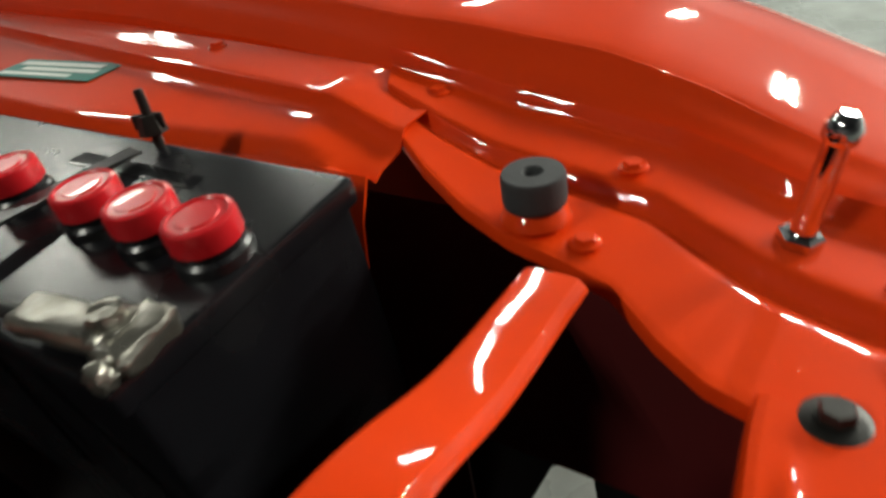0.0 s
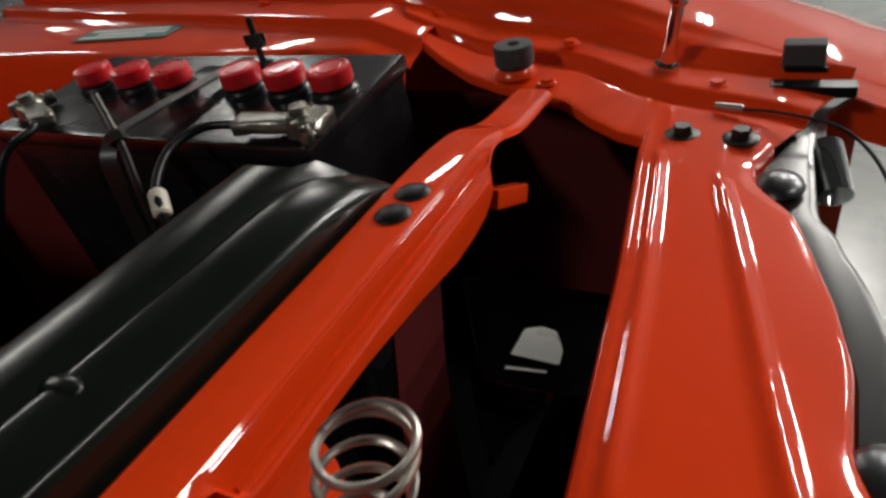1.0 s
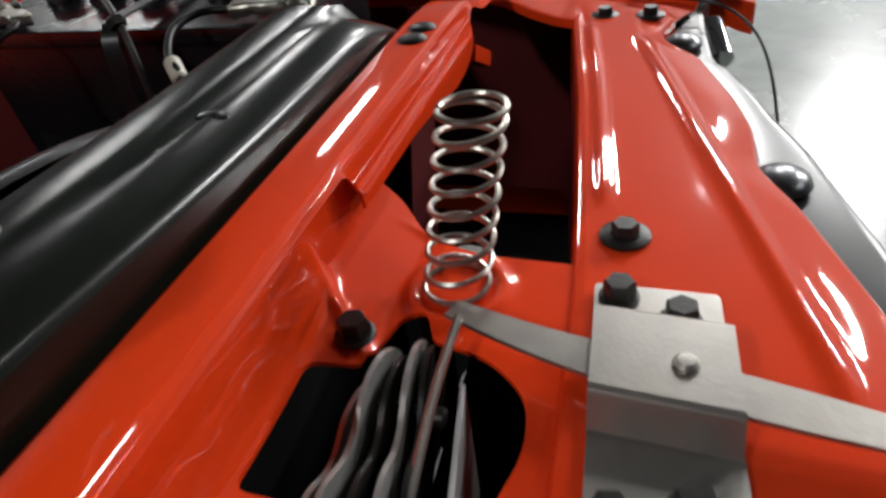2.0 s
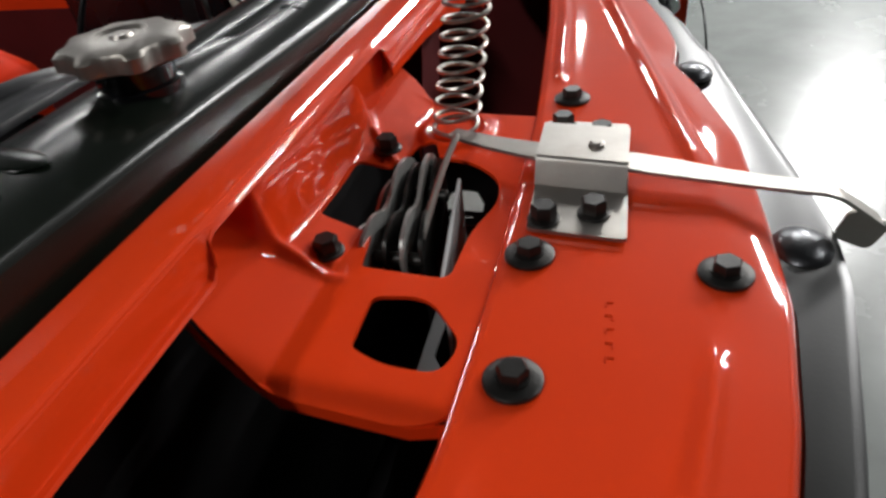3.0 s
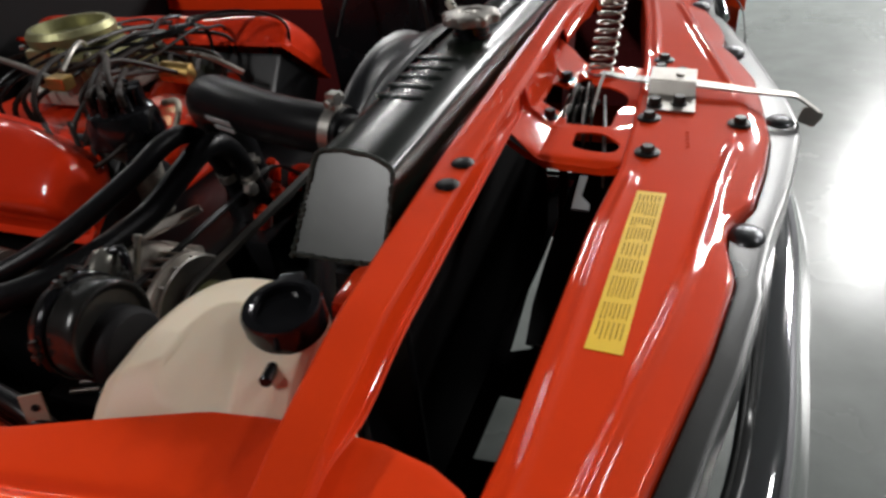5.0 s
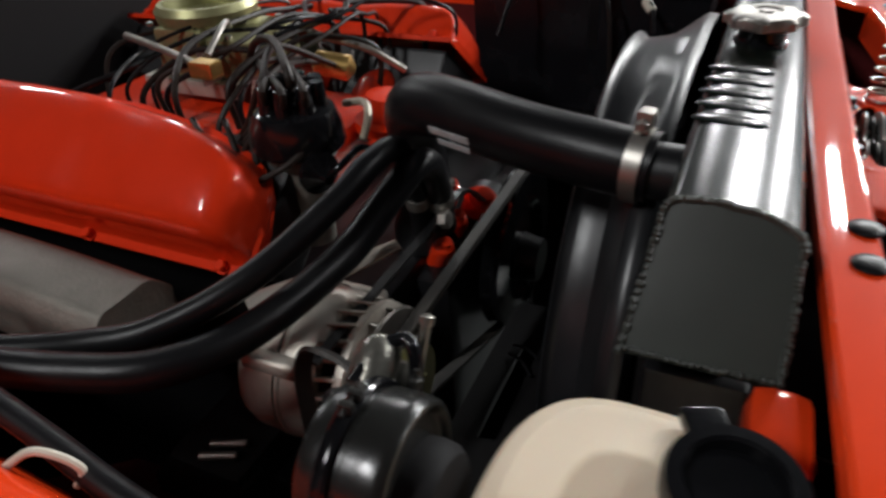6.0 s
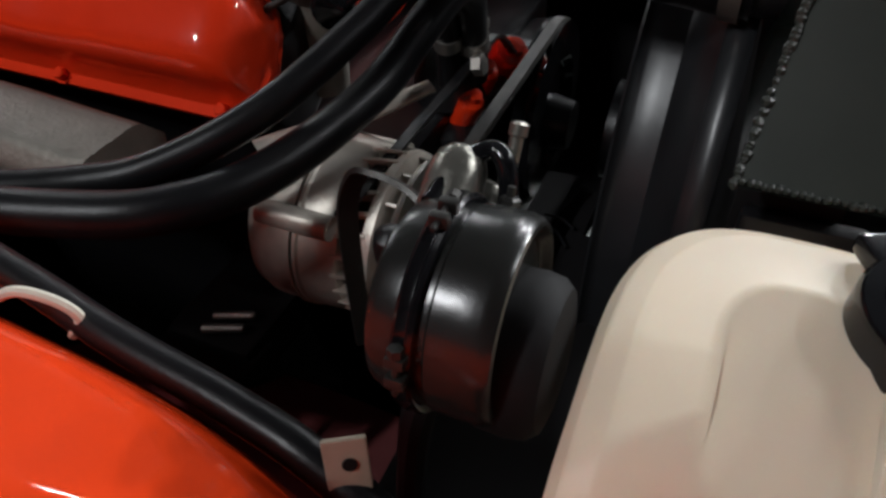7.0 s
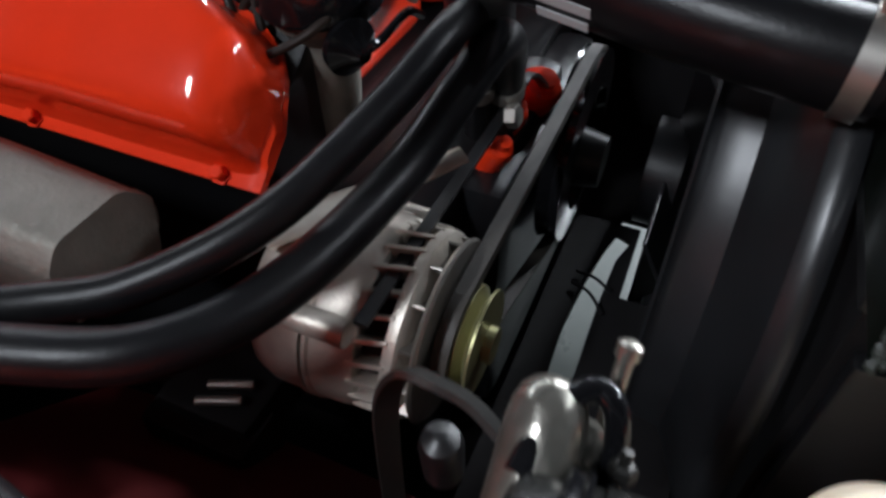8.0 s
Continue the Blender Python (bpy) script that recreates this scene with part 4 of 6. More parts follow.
def radiator():
    rad = thing("radiator", "black painted radiator with a top tank and filler neck", "radiator")
    rows = []
    for i in range(61):
        t = i / 60
        row = []
        for x, z in TANK:
            lo = -0.480 - 0.045 * (0.987 - z) / 0.06
            hi = 0.116 + 0.02 * (0.987 - z) / 0.06 + 0.040 * step(x + 0.191, 0.002)
            y = lo + (hi - lo) * t
            far = step(y + 0.12, 0.05)
            if z > 0.96:
                z += far * (-0.006 * step(x + 0.236, 0.01) - 0.0045 * hump(x + 0.1915, 0.0035) - 0.003 * step(x + 0.187, 0.002))
            if t > 0.86 and x > -0.188:
                z -= 0.020 * ((t - 0.86) / 0.14) ** 2.5
            row.append((x, y, z))
        rows.append(row)
    body = bmesh.new()
    grid = [[body.verts.new(p) for p in row] for row in rows]
    for a, b in zip(grid, grid[1:]):
        for j in range(len(TANK) - 1):
            body.faces.new((a[j], a[j + 1], b[j + 1], b[j]))
    body.faces.new(grid[0])
    body.faces.new(grid[-1][::-1])
    tank = part("top_tank", body, TANK_BLACK, rad, "black enamelled top tank", 40)
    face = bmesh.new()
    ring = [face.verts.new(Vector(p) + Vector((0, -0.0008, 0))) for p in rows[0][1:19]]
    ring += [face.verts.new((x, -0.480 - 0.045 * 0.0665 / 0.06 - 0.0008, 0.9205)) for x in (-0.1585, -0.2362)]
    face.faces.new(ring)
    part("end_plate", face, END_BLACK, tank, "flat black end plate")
    # weld bead round the tank's near end
    rng = random.Random(2)
    bead = None
    edge = [Vector(p) + Vector((0, -0.0006, 0)) for p in rows[0]]
    edge = edge[1:19] + [Vector((-0.1588, -0.480 - 0.045 * 0.067 / 0.06, 0.92))]
    low = [Vector((-0.1588, -0.5302, 0.921)), Vector((-0.20, -0.5310, 0.920)), Vector((-0.236, -0.5306, 0.9205))]
    for line in (edge, low, [rows[0][0], rows[0][1], rows[0][2]]):
        pts = curve_points(line, 12)
        for k, p in enumerate(pts):
            ball = bmesh.new()
            bmesh.ops.create_icosphere(ball, subdivisions=1, radius=0.0014 + 0.0012 * rng.random(), matrix=Matrix.Translation(p + Vector((0.001 * rng.random(), -0.0008, 0.001 * rng.random()))))
            bead = joined(bead, ball)
    tagged(part("weld_bead", bead, END_BLACK, tank), "lumpy weld seam", kind="stuff")
    for k, y in enumerate((-0.367, -0.341, -0.316, -0.290, -0.263, -0.105, -0.070, -0.034)):
        rib = bmesh.new()
        bmesh.ops.create_uvsphere(rib, u_segments=20, v_segments=10, radius=1.0, matrix=Matrix.Translation((-0.206, y, 0.9866) if k < 5 else (-0.186, y, 0.9768)) @ Matrix.Rotation(0.02, 4, "Y") @ Matrix.Diagonal((0.024, 0.0095, 0.0021, 1) if k < 5 else (0.010, 0.006, 0.0024, 1)))
        part("rib", rib, TANK_BLACK, tank)
    part("core", box((0.050, 0.60, 0.36), (-0.205, -0.185, 0.725)), PIT_BLACK, rad, "dark radiator core")
    part("lower_flange", box((0.075, 0.60, 0.016), (-0.197, -0.19, 0.911), 0.003), BLACK_SATIN, rad)
    part("side_strap", box((0.06, 0.012, 0.44), (-0.196, -0.492, 0.66), 0.004), BLACK_SATIN, rad)
    part("filler_neck", lathe([(0.022, 0.0), (0.022, 0.012), (0.0195, 0.013), (0.0195, 0.026), (0.025, 0.027)], (-0.197, -0.181, 0.975), (-0.197, -0.181, 2), 36), BLACK_GLOSS, tank)
    cap = lathe([(0.026, 0.0), (0.0305, 0.002), (0.0305, 0.0085), (0.0285, 0.0108), (0.021, 0.0125), (0.0135, 0.0128), (0.0115, 0.0112), (0.006, 0.0112), (0.005, 0.0128), (0.0, 0.013)], sides=72)
    for v in cap.verts:
        r = math.hypot(v.co.x, v.co.y)
        if r > 0.025:
            a = math.atan2(v.co.y, v.co.x)
            k = 1 + 0.10 * max(-0.4, math.cos(8 * a)) * (r - 0.022) / 0.008 - 0.02
            v.co.x, v.co.y = v.co.x * k, v.co.y * k
    bmesh.ops.transform(cap, matrix=Matrix.Translation((-0.197, -0.181, 0.9985)), verts=cap.verts)
    part("radiator_cap", cap, ZINC, tank, "stamped zinc radiator pressure cap")
    part("hose_neck", lathe([(0.019, 0.0), (0.019, 0.035), (0.0205, 0.037), (0.0205, 0.041), (0.018, 0.044)], (-0.222, -0.402, 0.961), (-1, -0.39, 0.965), 28), BLACK_SATIN, tank)
    return rad


radiator()


def fan_shroud():
    sh = thing("fan_shroud", "black plastic fan shroud behind the radiator", "fan shroud")
    cy, cz = -0.185, 0.725
    rows = []
    for i in range(97):
        a = 2 * math.pi * i / 96
        c, q = math.cos(a), math.sin(a)
        k = (abs(c / 0.31) ** 2.8 + abs(q / 0.258) ** 2.8) ** (-1 / 2.8)
        r = 0.250
        rows.append([(x, cy + d * c, cz + d * q) for x, d in ((-0.240, k - 0.002), (-0.244, k), (-0.250, k), (-0.256, k - 0.004), (-0.264, 0.6 * k + 0.4 * r), (-0.272, 0.25 * k + 0.75 * r), (-0.278, r + 0.002), (-0.286, r), (-0.298, r - 0.002), (-0.303, r), (-0.306, r + 0.004), (-0.308, r + 0.002), (-0.306, r - 0.004))])
    ring = bmesh.new()
    grid = [[ring.verts.new(p) for p in row] for row in rows[:-1]]
    for g, h in zip(grid, grid[1:] + grid[:1]):
        for j in range(len(g) - 1):
            ring.faces.new((g[j], g[j + 1], h[j + 1], h[j]))
    part("ring", ring, SHROUD, sh)
    # Added dark baffle; its slit is fitted to the camera's view of the floor.
    slit = rounded([(-0.360, -0.440), (-0.362, -0.385), (-0.361, -0.319), (-0.347, -0.258), (-0.334, -0.264), (-0.341, -0.290), (-0.343, -0.345), (-0.342, -0.438)], 0.003)
    part("slit_baffle", plate([(-0.387, -0.64), (-0.262, -0.64), (-0.262, -0.33), (-0.3285, -0.33), (-0.3285, -0.243), (-0.387, -0.243)], [slit], 0.700, 0.003, 0), PIT_BLACK, sh, "near-black baffle added below the fan, with a slit")
    for k in (0, 1):
        part("guard_wire", tube([(-0.368, -0.318 - 0.014 * k, 0.704), (-0.352, -0.322 - 0.018 * k, 0.706), (-0.337, -0.330 - 0.026 * k, 0.704)], 0.0014, 8), RUBBER, sh)
    fan = part("fan_hub", lathe([(0.0, 0), (0.05, 0.0), (0.05, 0.03), (0.03, 0.04), (0.03, 0.06), (0, 0.06)], (-0.34, cy, cz), (-0.2, cy, cz), 28), BLACK_SATIN, sh)
    for i in range(5):
        blade = box((0.004, 0.05, 0.09), (0, 0, 0.085), 0.0015, Matrix.Rotation(0.5, 3, "Z"))
        bmesh.ops.transform(blade, matrix=Matrix.Translation((-0.31, cy, cz)) @ Matrix.Rotation(2 * math.pi * i / 5 + 0.3, 4, "X"), verts=blade.verts)
        part("fan_blade", blade, BLACK_SATIN, fan)


fan_shroud()


def clamp_ring(at, to, r, mat=ZINC, width=0.011, screw=True):
    bm = lathe([(r - 0.001, 0), (r + 0.0012, 0.0), (r + 0.0012, width), (r - 0.001, width)], at, to, 36)
    if screw:
        d = frame_along(at, to)
        m = Matrix.Translation(at) @ d
        add = box((0.012, 0.018, 0.010), (0, r + 0.005, width / 2), 0.0015)
        add = lathe([(0.0045, 0), (0.0045, 0.022), (0.003, 0.023)], (-0.012, r + 0.006, width / 2), (1, r + 0.006, width / 2), 6, add)
        bmesh.ops.transform(add, matrix=m, verts=add.verts)
        bm = joined(bm, add)
    return bm


def radiator_hose():
    hose = thing("radiator_hose", "thick black moulded rubber upper radiator hose", "hose")
    pts = [(-0.244, -0.402, 0.963), (-0.290, -0.396, 0.965), (-0.340, -0.384, 0.966), (-0.390, -0.366, 0.967), (-0.430, -0.346, 0.964), (-0.456, -0.326, 0.950), (-0.468, -0.306, 0.918), (-0.472, -0.285, 0.875), (-0.472, -0.275, 0.83)]
    part("tube", tube(pts, 0.0235, 24, 10, scale=lambda t: 1.0 + 0.10 * hump(t - 0.55, 0.25)), RUBBER, hose)
    part("clamp", clamp_ring((-0.249, -0.4015, 0.963), (-0.30, -0.395, 0.965), 0.0243), ZINC, hose, "zinc hose clamp with a screw")
    bars_bm = box((0.040, 0.001, 0.006), (0, 0, 0.004))
    bars_bm = box((0.032, 0.001, 0.005), (0.002, 0, -0.006), 0, None, bars_bm)
    bmesh.ops.transform(bars_bm, matrix=Matrix.Translation((-0.395, -0.3890, 0.957)) @ Matrix.Rotation(-0.33, 4, "Z") @ Matrix.Rotation(0.35, 4, "X"), verts=bars_bm.verts)
    part("print", bars_bm, GREY_PLATE, hose, "faded pale printing")


radiator_hose()


# ---- hood latch, spring, release lever ----
def latch_spring():
    spring = thing("hood_spring", "bare steel hood latch coil spring standing on the latch plate", "spring")
    pts = []
    turns, n = 9.5, 26
    for i in range(int(turns * n) + 1):
        a = 2 * math.pi * i / n
        t = i / (turns * n)
        k = min(1.0, max(0.0, (t * turns - 0.9) / (turns - 1.8)))
        pts.append((-0.0740 + 0.0085 * k + 0.0152 * math.cos(a), -0.045 + 0.024 * k + 0.0152 * math.sin(a), 0.8985 + 0.078 * k))
    part("coil", sweep(pts, circle(0.0015, 8)), STEEL, spring)
    part("seat", lathe([(0.010, 0), (0.0145, 0.0005), (0.0145, 0.003), (0.010, 0.004)], (-0.0740, -0.045, 0.8945), (-0.0740, -0.045, 2), 24), ORANGE, spring)


latch_spring()


def hood_latch():
    latch = thing("hood_latch", "steel hood latch of stacked plates in the plate's opening", "latch")
    prof = [(-0.056, 0.0), (-0.050, 0.012), (-0.030, 0.018), (-0.012, 0.010), (-0.002, 0.012), (0.012, 0.022), (0.032, 0.022), (0.048, 0.010), (0.054, -0.02), (-0.05, -0.03)]
    for k, (x, s, mat, dz) in enumerate(((-0.100, 0.80, LATCH_STEEL, -0.004), (-0.092, 1.0, LATCH_STEEL, 0.002), (-0.084, 0.9, DARK_STEEL, 0.0), (-0.076, 1.0, LATCH_STEEL, 0.001), (-0.070, 0.95, DARK_STEEL, -0.002))):
        out = rounded([(a * s, b * s) for a, b in prof], 0.009, 5)
        bm = plate(out, [], 0.0, 0.0024, 0.0006)
        bmesh.ops.transform(bm, matrix=Matrix.Translation((x, -0.135 + 0.004 * k, 0.880 + dz)) @ Matrix.Rotation(radians(90), 4, "Z") @ Matrix.Rotation(radians(90), 4, "X") @ Matrix.Rotation(radians(-4 + 3 * k), 4, "Y"), verts=bm.verts)
        part("latch_plate", bm, mat, latch)
    part("pivot", lathe([(0.003, 0), (0.0042, 0.001), (0.0042, 0.036), (0.003, 0.037)], (-0.100, -0.112, 0.884), (1, -0.112, 0.884), 16), DARK_STEEL, latch)
    part("pivot", lathe([(0.003, 0), (0.0042, 0.001), (0.0042, 0.036), (0.003, 0.037)], (-0.100, -0.168, 0.876), (1, -0.168, 0.876), 16), DARK_STEEL, latch)
    part("cover_plate", box((0.0025, 0.10, 0.075), (-0.052, -0.145, 0.850), 0.001, Matrix.Rotation(0.16, 3, "Z")), GREY_PLATE, latch, "pale grey plate below the latch")
    part("lower_plate", plate([(-0.090, -0.085), (-0.079, -0.085), (-0.078, -0.138), (-0.064, -0.158), (-0.063, -0.1735), (-0.085, -0.1725)], [], 0.768, 0.003, 0.0004), GREY_PLATE, latch, "pale grey plate end below the opening")
    part("rod", tube([(-0.064, -0.078, 0.908), (-0.066, -0.11, 0.900), (-0.066, -0.16, 0.885)], 0.0022, 8), ZINC, latch)


hood_latch()


def release_lever():
    lever = thing("release_lever", "bare metal hood release lever held in a bolted bracket", "lever")
    pts = curve_points([(-0.069, -0.071, 0.906), (-0.040, -0.082, 0.906), (-0.010, -0.092, 0.907), (0.020, -0.100, 0.9095), (0.060, -0.108, 0.909), (0.100, -0.114, 0.907), (0.128, -0.117, 0.906), (0.144, -0.118, 0.905), (0.156, -0.117, 0.898), (0.171, -0.116, 0.887)], 6)
    def width(t):
        return 0.55 + 0.45 * min(1, t * 4) if t < 0.25 else 1.0 - 0.35 * step(t - 0.5, 0.03)
    made = bmesh.new()
    rings = []
    for i, p in enumerate(pts):
        t = i / (len(pts) - 1)
        w = 0.0095 * width(t)
        d = (pts[min(i + 1, len(pts) - 1)] - pts[max(i - 1, 0)]).normalized()
        side = Vector((-d.y, d.x, 0)).normalized()
        up = side.cross(d) * -1
        rings.append([made.verts.new(p + side * a + up * b) for a, b in ((-w, -0.0011), (w, -0.0011), (w, 0.0011), (-w, 0.0011))])
    for a, b in zip(rings, rings[1:]):
        for j in range(4):
            made.faces.new((a[j], a[(j + 1) % 4], b[(j + 1) % 4], b[j]))
    made.faces.new(rings[0]), made.faces.new(rings[-1])
    part("arm", bevelled(made, 0.0005, 1, 50), ZINC, lever)
    tab = plate(rounded([(-0.0115, 0.0095), (0.0115, 0.0095), (0.0100, -0.0095), (-0.0100, -0.0095)], 0.0055), [], 0.0, 0.0025, 0.0005)
    bmesh.ops.transform(tab, matrix=Matrix.Translation((0.164, -0.116, 0.880)) @ Matrix.Rotation(0.35, 4, "Y") @ Matrix.Rotation(radians(90), 4, "X"), verts=tab.verts)
    part("finger_tab", tab, ZINC, lever, "folded finger tab")
    base = plate(rounded([(-0.011, -0.041), (0.041, -0.043), (0.046, -0.170), (-0.005, -0.166)], 0.003), [], 0.9022, 0.0022, 0.0006)
    br = part("bracket", base, ZINC, lever, "zinc-plated bolted bracket")
    sec = [(-0.072, 0.9022), (-0.073, 0.9145), (-0.0738, 0.9158), (-0.0755, 0.9166), (-0.116, 0.9166), (-0.1182, 0.9158), (-0.1192, 0.9145), (-0.125, 0.9022)]
    rows = [[(x + 0.025 * (-y - 0.1) * 0.9, y - 0.10 * (x - 0.02), z) for y, z in sec] for x in np.linspace(-0.008, 0.043, 9)]
    part("hat", patch(rows, (0, 0, -0.0018)), ZINC, br, "", 14)
    part("rivet", lathe([(0.0048, 0), (0.0046, 0.0015), (0.003, 0.0028), (0, 0.003)], (0.025, -0.100, 0.9164), (0.025, -0.100, 2), 18), ZINC, br)
    for k, (x, y) in enumerate(((0.0, -0.050), (0.025, -0.062), (0.003, -0.157), (0.028, -0.149))):
        shared("bolt", FLANGE_BOLT, DARK_STEEL, br, (x, y, 0.9022), 0.6 * k)


release_lever()


# ---- small fittings round the far corner ----
def hood_stop():
    stop = thing("hood_stop", "round grey rubber hood stop on the orange gusset", "rubber stop", (-0.184, 0.409, 0.9165))
    part("pad", lathe([(0.0145, 0.006), (0.0165, 0.008), (0.0170, 0.010), (0.0170, 0.023), (0.0160, 0.0252), (0.0058, 0.0255), (0.0045, 0.0235), (0.0045, 0.018), (0, 0.018)], sides=40), PAD_RUBBER, stop)
    part("seat", lathe([(0.019, -0.001), (0.0175, 0.003), (0.0135, 0.007), (0.006, 0.008)], sides=36), ORANGE, stop)
    part("screw", lathe([(0.0026, 0.012), (0.0026, 0.021), (0.001, 0.022)], sides=10), DARK_STEEL, stop)


hood_stop()


def chrome_stud():
    stud = thing("hood_pin", "tall bright steel hood adjusting pin on the orange gusset", "pin", pose(-0.063, 0.437, 0.906, 2, 9, 0))
    part("foot", lathe([(0.0105, 0), (0.0105, 0.007), (0.0085, 0.009)], sides=6), CHROME, stud)
    part("shaft", lathe([(0.0062, 0.006), (0.0062, 0.014), (0.0056, 0.016), (0.0056, 0.056), (0.0062, 0.058)], sides=20), CHROME, stud)
    part("pin_head", lathe([(0.0068, 0.057), (0.0078, 0.059), (0.0078, 0.064), (0.0055, 0.068), (0.0030, 0.070), (0.0, 0.070)], sides=20), CHROME, stud)


chrome_stud()


def hinge_block():
    block = thing("rubber_block", "black rubber stop block on the fender wall", "rubber stop")
    part("body", box((0.031, 0.018, 0.040), (0.038, 0.462, 0.902), 0.003), PAD_RUBBER, block)
    # Raised bar in darker rubber: the groove's shade is put into its colour.
    part("groove", box((0.030, 0.004, 0.004), (0.040, 0.452, 0.903), 0.001), RUBBER, block)
    # Black strip in place of a slot opening, whose darkness is its colour.
    slot = thing("slot_strip", "flat black strip standing in for a slot at the fender's foot", "rubber stop")
    part("body", box((0.060, 0.016, 0.009), (0.046, 0.432, 0.8955), 0.002), RUBBER, slot)
    arm = thing("headlight_arm", "grey metal headlight linkage arm at the grille corner", "linkage")
    part("link", sweep(curve_points([(0.030, 0.372, 0.884), (0.052, 0.43, 0.880), (0.085, 0.50, 0.872), (0.12, 0.57, 0.86)], 6), [(-0.010, -0.002), (0.010, -0.002), (0.010, 0.002), (-0.010, 0.002)]), TRIM_GREY, arm)
    part("chrome_roller", lathe([(0.006, 0), (0.012, 0.001), (0.012, 0.045), (0.006, 0.046)], (0.058, 0.385, 0.872), (0.072, 0.33, 0.845), 20), CHROME, arm)
    wire = thing("ground_wire", "thin black wire with a metal ferrule across the grille corner", "wire")
    part("wire", tube([(-0.008, 0.385, 0.8985), (0.03, 0.376, 0.900), (0.07, 0.362, 0.894), (0.095, 0.31, 0.880), (0.105, 0.24, 0.84), (0.108, 0.18, 0.76)], 0.0013, 8), RUBBER, wire)
    part("ferrule", lathe([(0.002, 0), (0.0028, 0.001), (0.0028, 0.020), (0.002, 0.021)], (-0.018, 0.388, 0.8995), (0.01, 0.381, 0.9), 10), ZINC, wire)


hinge_block()


# ---- washer bottle ----
def washer_bottle():
    bottle = thing("washer_bottle", "cream translucent plastic washer bottle with a black cap", "bottle")
    body = bmesh.new()
    rows = BOTTLE[:5] + [tuple(u + (v - u) * k / 6 for u, v in zip(p, q)) for p, q in zip(BOTTLE[4:], BOTTLE[5:]) for k in range(1, 7)]
    rings = []
    n = 128
    for cx, cy, rx, ry, z, p in rows:
        ring = []
        for i in range(n):
            a = 2 * math.pi * i / n
            c, s = math.cos(a), math.sin(a)
            e = 2 / p if s > 0 else 2 / 7
            x = cx + rx * math.copysign(abs(c) ** e, c)
            y = cy + ry * math.copysign(abs(s) ** e, s)
            # the near corner drops away below the gusset
            edge = table([(q[0], q[1]) for q in NEAR_IN[:9]], x)
            sink = max(0.0, min(1.45, (edge + 0.048 - y) / 0.052))
            sink = 0.033 * sink * sink * max(0.0, min(1.0, (z - 0.80) / 0.10))
            ring.append(body.verts.new((x, y, z - sink)))
        rings.append(ring)
    for a, b in zip(rings, rings[1:]):
        for i in range(n):
            body.faces.new((a[i], a[(i + 1) % n], b[(i + 1) % n], b[i]))
    body.faces.new(rings[0][::-1])
    body.faces.new(rings[-1])
    bd = part("body", body, CREAM, bottle, "", 110)
    c = Vector(BOTTLE_CAP)
    up = c + Vector((0.0, -0.10, 1.0))
    part("neck", lathe([(0.021, -0.022), (0.021, -0.004)], c, up, 32), CREAM, bd)
    cap = part("cap", lathe([(0.0245, -0.010), (0.026, -0.008), (0.026, 0.008), (0.0245, 0.0105), (0.0195, 0.011), (0.0182, 0.0095), (0.0178, 0.004), (0.010, 0.0035), (0.0, 0.0035)], c, up, 44), BLACK_GLOSS, bottle, "black plastic snap cap")
    part("hinge_tab", box((0.018, 0.020, 0.008), c + Vector((-0.012, 0.028, 0.002)), 0.003, Matrix.Rotation(0.4, 3, "Z")), BLACK_GLOSS, cap)
    part("nozzle", lathe([(0.004, 0), (0.004, 0.014), (0.003, 0.015)], c + Vector((0.006, -0.030, -0.014)), c + Vector((0.010, -0.045, -0.012)), 12), BLACK_GLOSS, cap)


washer_bottle()
tagged(part("yoke_foot", box((0.030, 0.050, 0.05), (-0.158, -0.565, 0.905), 0.010), ORANGE, car), "orange folded foot of the support bar")


# ---- engine ----
engine = thing("engine", "big orange V-eight engine in the dark engine bay", "engine")
part("block", box((0.62, 0.42, 0.36), (-0.78, AXIS - 0.02, 0.60), 0.02), BLACK_SATIN, engine, "dark engine block")
part("front_cover", box((0.05, 0.30, 0.30), (-0.455, AXIS - 0.02, 0.62), 0.02), BLACK_SATIN, engine)
intake = part("intake_manifold", box((0.40, 0.17, 0.09), (-0.80, AXIS - 0.03, 0.825), 0.025, None, None, 4), ENGINE_ORANGE, engine, "orange intake manifold")
for rx in (-0.635, -0.735, -0.86, -0.96):
    for side in (-1, 1):
        y0 = AXIS - 0.03 + 0.06 * side
        part("runner", tube([(rx, y0, 0.850), (rx - 0.01, y0 + 0.05 * side, 0.862), (rx - 0.015, y0 + 0.10 * side, 0.850), (rx - 0.02, y0 + 0.14 * side, 0.825)], 0.022, 16, 6), ENGINE_ORANGE, intake)
part("water_neck", lathe([(0.040, 0.0), (0.040, 0.010), (0.030, 0.014), (0.026, 0.040), (0.0, 0.044)], (-0.575, AXIS - 0.01, 0.855), (-0.55, AXIS, 1.2), 28), ENGINE_ORANGE, intake)
part("thermostat_housing", lathe([(0.034, 0), (0.034, 0.02), (0.026, 0.04), (0.024, 0.06)], (-0.482, -0.27, 0.78), (-0.482, -0.275, 0.9), 24), BLACK_SATIN, engine, "black thermostat housing")
part("water_pump", joined(lathe([(0.055, 0), (0.055, 0.03), (0.03, 0.05), (0.025, 0.08)], (-0.46, -0.185, 0.72), (-0.3, -0.185, 0.72), 30), box((0.05, 0.16, 0.09), (-0.465, -0.20, 0.74), 0.02)), BLACK_SATIN, engine, "black water pump housing")
